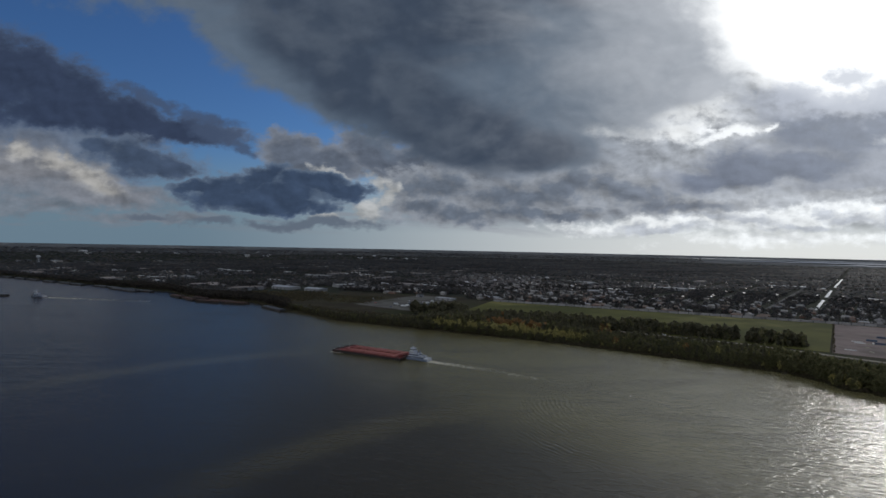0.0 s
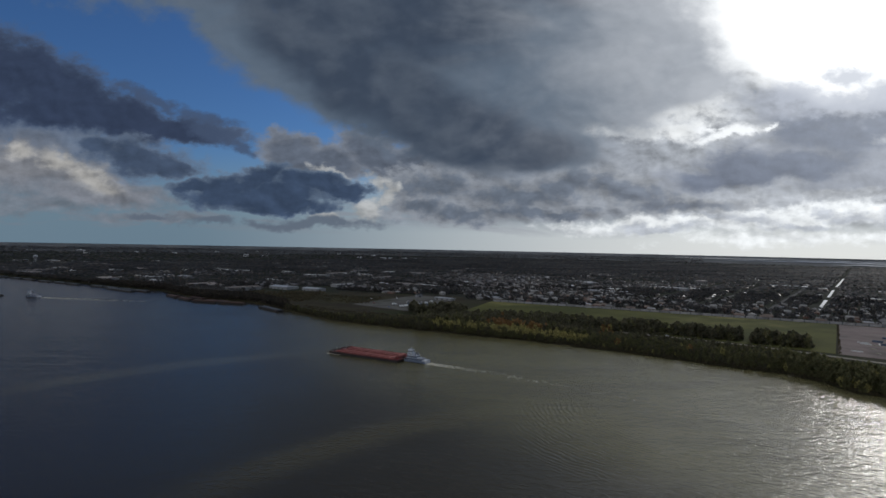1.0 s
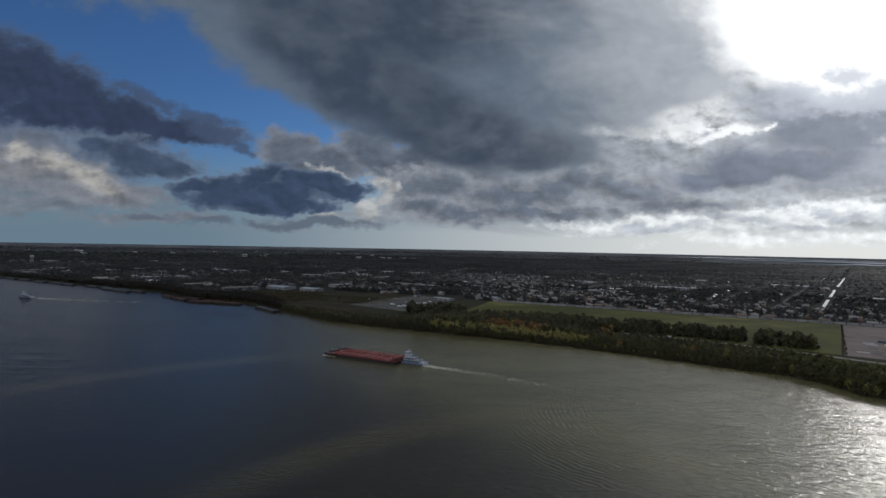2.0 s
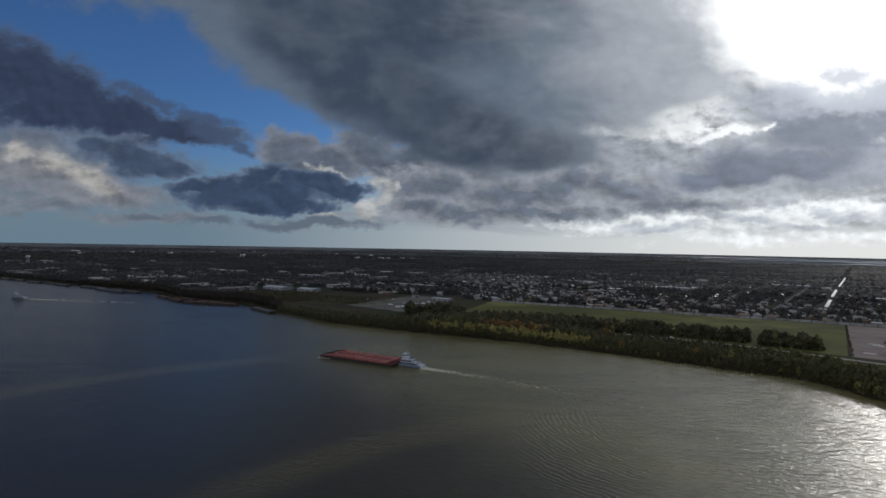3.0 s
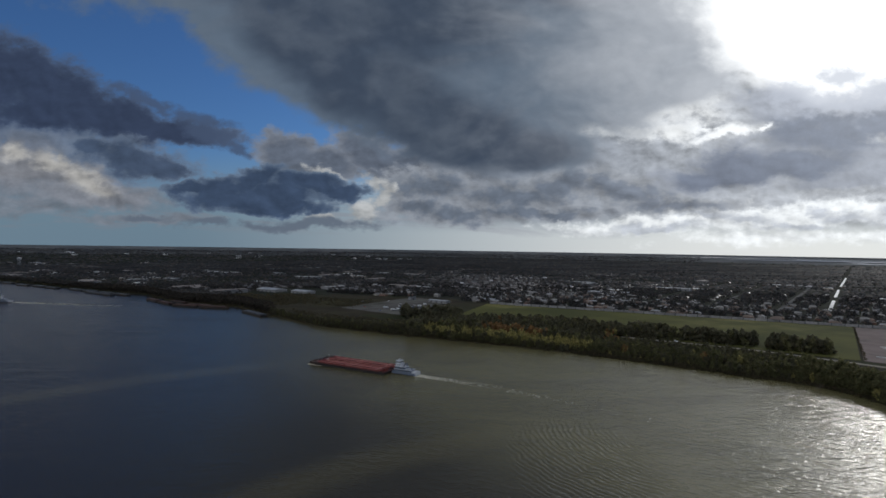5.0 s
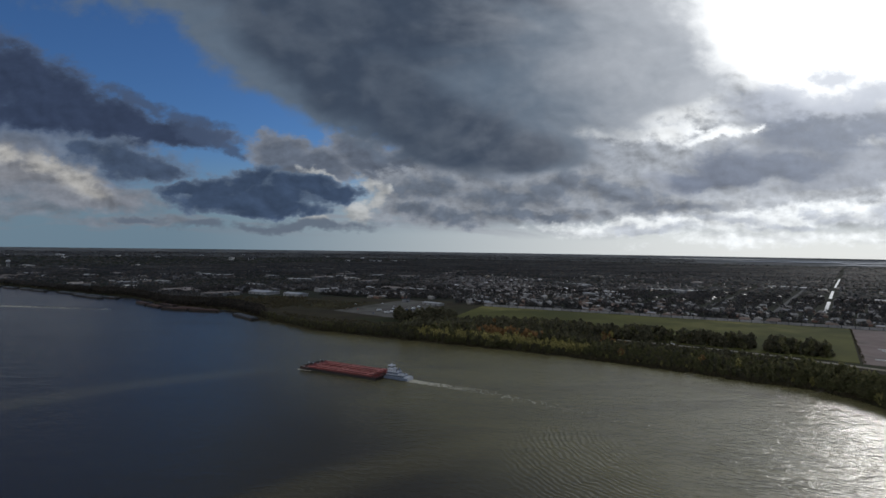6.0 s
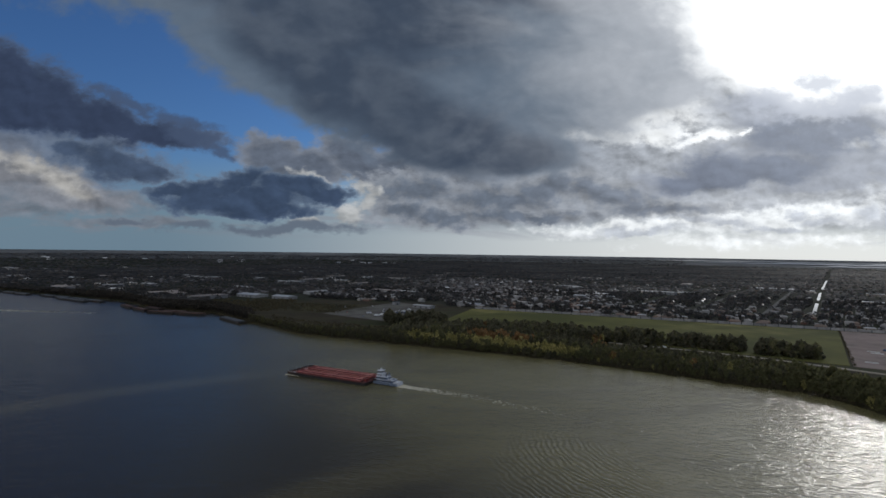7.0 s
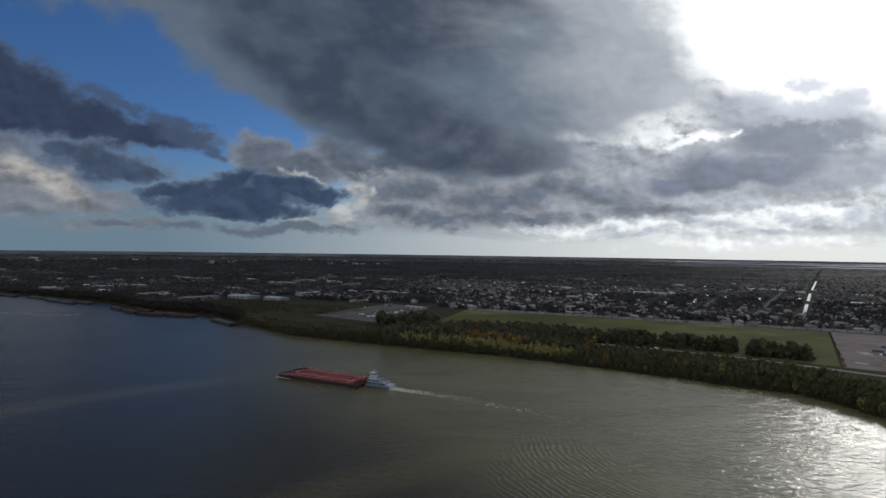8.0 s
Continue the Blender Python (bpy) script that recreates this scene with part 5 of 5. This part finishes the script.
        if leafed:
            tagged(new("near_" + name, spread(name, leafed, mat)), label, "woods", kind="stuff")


town()


def hall(w, d, h, rise, mw, mr, label):
    t = thing("warehouse", pose(0, 0, 0), label, "building", "large buildings")
    body = part("wall", boxed(-w / 2, w / 2, -d / 2, d / 2, -0.5, h), mw, t)
    roof = prism([(-d / 2 - 0.5, h), (d / 2 + 0.5, h), (d / 2 + 0.5, h + 0.3), (0, h + rise), (-d / 2 - 0.5, h + 0.3)], -w / 2 - 0.5, w / 2 + 0.5)
    bmesh.ops.rotate(roof, verts=roof.verts[:], cent=(0, 0, 0), matrix=Matrix.Rotation(math.pi / 2, 3, "Z"))
    part("roof", roof, mr, t)
    for k in range(max(2, int(w / 14))):
        x = -w / 2 + 6 + k * 14
        if x < w / 2 - 4:
            part("loading_door", boxed(x, x + 3.6, -d / 2 - 0.1, -d / 2 + 0.05, 0, 3.8), M_grey_steel, body)
    return t


def put_on_land(t, x, y, turn):
    p, s = land(x, y)
    m = Matrix.Translation(p) @ pose(0, 0, 0, 0, 0, turn) @ Matrix.Diagonal((s, s, s, 1))
    t.matrix_basis = m
    return t


put_on_land(hall(66, 40, 6.5, 2.6, M_metal_wall, M_metal_roof, "large pale metal warehouse near the river"), -412, 1418, -32)
put_on_land(hall(52, 30, 6.5, 2.6, M_metal_wall, M_metal_roof, "white metal warehouse near the river"), -322, 1372, -32)
put_on_land(hall(105, 26, 6, 1.2, M_metal_wall, M_metal_roof, "long low white building in the town"), 458, 1490, -20)
put_on_land(hall(110, 28, 7, 1.2, M_metal_wall, M_metal_roof, "long low school building among the houses"), 1200, 1870, -38)


def more_halls():
    rng = random.Random(41)
    made = [hall(60, 28, 7, 1.5, M_metal_wall, plain("dull_metal_roof", (0.34, 0.34, 0.33)), "grey industrial shed in the town"),
            hall(44, 24, 6, 1.0, plain("tan_block_wall", (0.36, 0.31, 0.25)), plain("white_membrane", (0.60, 0.60, 0.58)), "low commercial building with a pale flat roof"),
            hall(80, 34, 8, 1.4, M_metal_wall, plain("brown_roof", (0.20, 0.17, 0.15)), "long warehouse with a brown roof")]
    used = set()
    for k in range(120):
        az = rng.uniform(-44, 44) if k > 55 else rng.uniform(-42, -8)
        x, y = polar(az, rng.uniform(1350, 3600))
        if open_ground(x, y):
            continue
        i = rng.randrange(3)
        t = made[i] if i not in used else copy_thing(made[i], pose(0, 0, 0))
        used.add(i)
        put_on_land(t, x, y, rng.choice((-38, 52)) + rng.uniform(-5, 5))


more_halls()


def far_white_buildings():
    rng = random.Random(57)
    white = plain("bright_white_roof", (0.75, 0.75, 0.74), 0.1, 0.4)
    first = hall(44, 24, 8, 1.5, white, white, "bright white block far off near the horizon")
    for k in range(22):
        x, y = polar(rng.uniform(-40, -2) if k > 5 else rng.uniform(-9, -4), rng.uniform(4600, 8000) if k > 5 else rng.uniform(4600, 4900))
        put_on_land(first if k == 0 else copy_thing(first, pose(0, 0, 0)), x, y, rng.uniform(-40, 40))


far_white_buildings()
for k in STREET_STEPS:
    a = Vector((775, 1117, 0)) + STREET * (k * 42 + 45) - CANAL_DIR * 55
    strip("street", [(a + CANAL_DIR * 20).to_2d()[:], (a + CANAL_DIR * 900).to_2d()[:]], 9, 0.3, M_street, "pale straight street through the town", "street")


# ---- far water ----
def build_lake():
    for az0, az1, d0, wide, rise in ((20, 46, 10500, 60, 0.085), (27, 46, 8300, 130, 0.062), (35, 46, 6900, 120, 0.05)):
        verts, faces = [], []
        n = 40
        for i in range(n + 1):
            az = az0 + (az1 - az0) * i / n
            near = land(*polar(az, d0 * (1 + noise.noise((az * 0.5, d0, 0)) * 0.02)))[0]
            out = Vector((near.x - HEART.x, near.y - HEART.y, 0)).normalized()
            w = wide * min(1.0, 0.08 + i / 14) * (0.75 + 0.6 * noise.noise((az * 0.8, d0, 5.0)))
            near.z += 2.0 + 0.03 * w
            verts += [near[:], (near + out * w + Vector((0, 0, rise * w)))[:]]
        faces = [(2 * i, 2 * i + 2, 2 * i + 3, 2 * i + 1) for i in range(n)]
        ob = new("lake", raw_mesh("lake", verts, faces, [M_canal]))
        tagged(ob, "bright strip of open lake water near the horizon", "lake", kind="structure")


build_lake()


# ---- vehicles and clutter ----
def vehicle(name, L, W, H, cab, mat, label, category, group):
    """A road vehicle: lower body, cabin with glass, four wheels."""
    t = thing(name, pose(0, 0, 0), label, category, group)
    body = part("body", boxed(-L / 2, L / 2, -W / 2, W / 2, 0.35, 0.35 + (H - 0.35) * (1 - cab), bevel=0.12), mat, t)
    top = 0.35 + (H - 0.35) * (1 - cab)
    part("cabin", prism([(-L * 0.42, top), (L * 0.30, top), (L * 0.16, H), (-L * 0.36, H)], -W / 2 + 0.1, W / 2 - 0.1), M_glass, t, "dark glass cabin")
    part("roof", boxed(-L * 0.36, L * 0.16, -W / 2 + 0.12, W / 2 - 0.12, H, H + 0.05), mat, t)
    for x in (-L * 0.32, L * 0.32):
        for y in (-W / 2 + 0.1, W / 2 - 0.1):
            part("wheel", rod(bmesh.new(), (x, y - 0.11, 0.34), (x, y + 0.11, 0.34), 0.34, sides=10), M_hull, t)
    return t


def truck(mat, label):
    t = thing("box_truck", pose(0, 0, 0), label, "truck", "vehicles on the paved lot")
    part("cargo_box", boxed(-5.5, 2.0, -1.25, 1.25, 1.0, 3.7, bevel=0.08), mat, t)
    cab = part("cab", prism([(2.15, 0.6), (4.3, 0.6), (4.3, 1.6), (3.8, 2.7), (2.15, 2.7)], -1.15, 1.15), mat, t)
    part("windscreen", prism([(4.32, 1.65), (4.36, 1.7), (3.9, 2.6), (3.84, 2.55)], -1.0, 1.0), M_glass, cab)
    part("chassis", boxed(-5.4, 4.2, -0.5, 0.5, 0.55, 1.0), M_hull, t)
    for x in (-4.2, -2.9, 3.2):
        for y in (-1.05, 1.05):
            part("wheel", rod(bmesh.new(), (x, y - 0.15, 0.5), (x, y + 0.15, 0.5), 0.5, sides=10), M_hull, t)
    return t


def container(mat, label):
    t = thing("shipping_container", pose(0, 0, 0), label, "container", "containers")
    bm = boxed(-6, 6, -1.2, 1.2, 0, 2.6)
    for k in range(20):
        x = -5.8 + k * 0.6
        box(bm, x, x + 0.3, -1.26, -1.2, 0.15, 2.45), box(bm, x, x + 0.3, 1.2, 1.26, 0.15, 2.45)
    part("shell", bm, mat, t)
    for y in (-0.6, 0.6):
        part("door", boxed(6.0, 6.06, y - 0.57, y + 0.57, 0.1, 2.5), mat, t)
    return t


def scatter_vehicles():
    rng = random.Random(23)
    paints = [plain("white_paint", (0.65, 0.66, 0.66), 0.2, 0.35), plain("silver_paint", (0.36, 0.37, 0.38), 0.4, 0.3), plain("dark_paint", (0.035, 0.04, 0.05), 0.6, 0.3),
              plain("red_paint", (0.30, 0.035, 0.03), 0.4, 0.35), plain("blue_paint", (0.045, 0.09, 0.22), 0.4, 0.35)]
    words = ("white", "silver grey", "dark", "red", "blue")
    cars = [vehicle("car", 4.6, 1.8, 1.5, 0.45, p, w + " car parked beside the flood wall road", "car", "parked cars") for p, w in zip(paints, words)]
    used = set()
    along = math.degrees(math.atan2(WALL_DIR.y, WALL_DIR.x))
    spots = []
    for k in range(64):
        p = WALL_A + WALL_DIR * rng.uniform(5, 330) + WALL_OUT * rng.choice((9, 9, 14, 24, 30))
        spots.append((p.x, p.y, along + rng.choice((0, 90)) + rng.uniform(-4, 4)))
    for k in range(14):
        u, v = rng.random(), rng.random()
        spots.append((-150 + 120 * u + 70 * v - 60, 1060 - 60 * u + 190 * v, rng.choice((52, 142))))
    kept = []
    for x, y, a in spots:
        if any(abs(x - b) + abs(y - c) < 6 for b, c in kept):
            continue
        kept.append((x, y))
        i = rng.choice((0, 0, 0, 1, 1, 2, 3, 4))
        t = cars[i] if i not in used else copy_thing(cars[i], pose(0, 0, 0))
        used.add(i)
        t.matrix_basis = pose(x, y, LAND_Z + 0.3, 0, 0, a)
    t = truck(paints[0], "white box truck on the pale paved lot")
    t.matrix_basis = pose(-75, 1052, LAND_Z + 0.3, 0, 0, 20)
    for x, y, a in ((-66, 1062, 20), (-48, 1075, 140), (-58, 1040, 200), (-30, 1120, 60), (-92, 1085, 20), (-20, 1150, 60)):
        copy_thing(t, pose(x, y, LAND_Z + 0.3, 0, 0, a))
    c = container(plain("dark_blue_steel", (0.05, 0.07, 0.11), 0.5), "dull steel container standing on the open yard")
    c.matrix_basis = pose(-52, 1092, LAND_Z + 0.3, 0, 0, 30)
    for x, y, a in ((-38, 1098, 30), (-62, 1105, 30), (-25, 1090, 110), (600, 705, 50), (612, 716, 50), (595, 742, 140), (640, 735, 50), (655, 752, 50), (628, 722, 50), (606, 690, 50), (668, 768, 50), (585, 715, 140), (632, 770, 140), (700, 800, 50), (560, 650, 50)):
        copy_thing(c, pose(x, y, LAND_Z + 0.3, 0, 0, a))
    v = vehicle("van", 5.4, 2.0, 2.3, 0.3, paints[0], "white van parked on the dirt track by the river", "van", "")
    v.matrix_basis = pose(314, 757, LAND_Z + 0.36, 0, 0, -34)
    white = plain("white_pipe", (0.60, 0.60, 0.58), 0.3, 0.5)
    for k in range(14):
        u, v = rng.random(), rng.random()
        x, y = 505 + 120 * u + 75 * v, 668 - 75 * u + 125 * v
        t = thing("pipe_stack", pose(x, y, LAND_Z + 0.3, 0, 0, rng.choice((-38, -38, 52)) + rng.uniform(-3, 3)), "stack of long white pipes lying on the gravel yard", "pipes", "pipe stacks")
        for j, (py, pz) in enumerate(((-0.6, 0.3), (0.0, 0.3), (0.6, 0.3), (-0.3, 0.82), (0.3, 0.82))):
            part("pipe", rod(bmesh.new(), (-6 - 0.3 * (j % 2), py, pz), (6, py, pz), 0.29, sides=8), white, t)
    for k in range(9):
        x, y = 520 + 22 * k + rng.uniform(-10, 10), 640 + rng.uniform(-5, 60) + 10 * k
        t = thing("gravel_heap", pose(x, y, LAND_Z + 0.2, 0, 0, rng.uniform(0, 360)), "low pale heap of spilled gravel on the yard", "heap", "gravel heaps")
        bm = bmesh.new()
        bmesh.ops.create_icosphere(bm, subdivisions=2, radius=1)
        for q in bm.verts:
            r = 1 + 0.3 * noise.noise(q.co * 2 + Vector((k, 0, 0)))
            q.co = Vector((q.co.x * 5 * r, q.co.y * 2.2 * r, max(0, q.co.z) * 1.5 * r))
        part("mound", bm, M_dirt, t)


scatter_vehicles()
put_on_land(hall(46, 16, 5, 1.0, M_metal_wall, M_metal_roof, "long white shed at the edge of the paved lot"), 8, 1205, -38)
put_on_land(hall(14, 10, 6, 1.5, M_metal_wall, M_grey_steel, "small dark hut with a pale gable on the lot"), -52, 1258, 30)
put_on_land(hall(30, 18, 5, 1.5, M_metal_wall, M_metal_roof, "low pale building among the river trees"), 118, 1250, -25)


def tank(label):
    t = thing("storage_tank", pose(0, 0, 0), label, "tank")
    bm = rod(bmesh.new(), (0, 0, 0), (0, 0, 7), 2.4, sides=20)
    part("shell", bm, M_metal_roof, t)
    part("cap", rod(bmesh.new(), (0, 0, 7), (0, 0, 8.2), 2.45, 0.3, 20), M_metal_roof, t)
    part("ladder", boxed(2.4, 2.6, -0.25, 0.25, 0, 7.2), M_grey_steel, t)
    return t


tank("white storage tank standing between the groves").matrix_basis = pose(399, 737, LAND_Z)


def snag():
    """A dead drift tree caught in the shallows."""
    t = thing("drift_snag", pose(347, 541, 0), "bare dead tree snagged in the shallows off the bank", "dead tree")
    bm = rod(bmesh.new(), (-5, 0, -0.6), (4, 1, 1.6), 0.45, 0.2, 7)
    for p, q in (((-2, 0, 0.2), (-3, 1.5, 4.2)), ((0, 0.3, 0.5), (0.5, -1.2, 4.8)), ((2, 0.6, 1.0), (3.5, 2, 3.8)), ((1, 0.5, 0.8), (1.2, 2.5, 2.6))):
        rod(bm, p, q, 0.16, 0.05, 5)
    part("limb", bm, M_bark, t)


snag()


def water_tower():
    t = thing("water_tower", pose(0, 0, 0), "pale water tower standing far off over the town", "tower")
    for k in range(6):
        a = k * math.pi / 3
        part("leg", rod(bmesh.new(), (7 * math.cos(a), 7 * math.sin(a), 0), (5 * math.cos(a), 5 * math.sin(a), 30), 0.5, sides=6), M_metal_roof, t)
    bm = bmesh.new()
    bmesh.ops.create_uvsphere(bm, u_segments=20, v_segments=12, radius=9)
    for q in bm.verts:
        q.co.z = q.co.z * 0.7 + 34
    part("bowl", bm, M_metal_roof, t)
    part("riser", rod(bmesh.new(), (0, 0, 0), (0, 0, 30), 1.0, sides=10), M_metal_roof, t)
    put_on_land(t, -1930, 2560, 0)


water_tower()
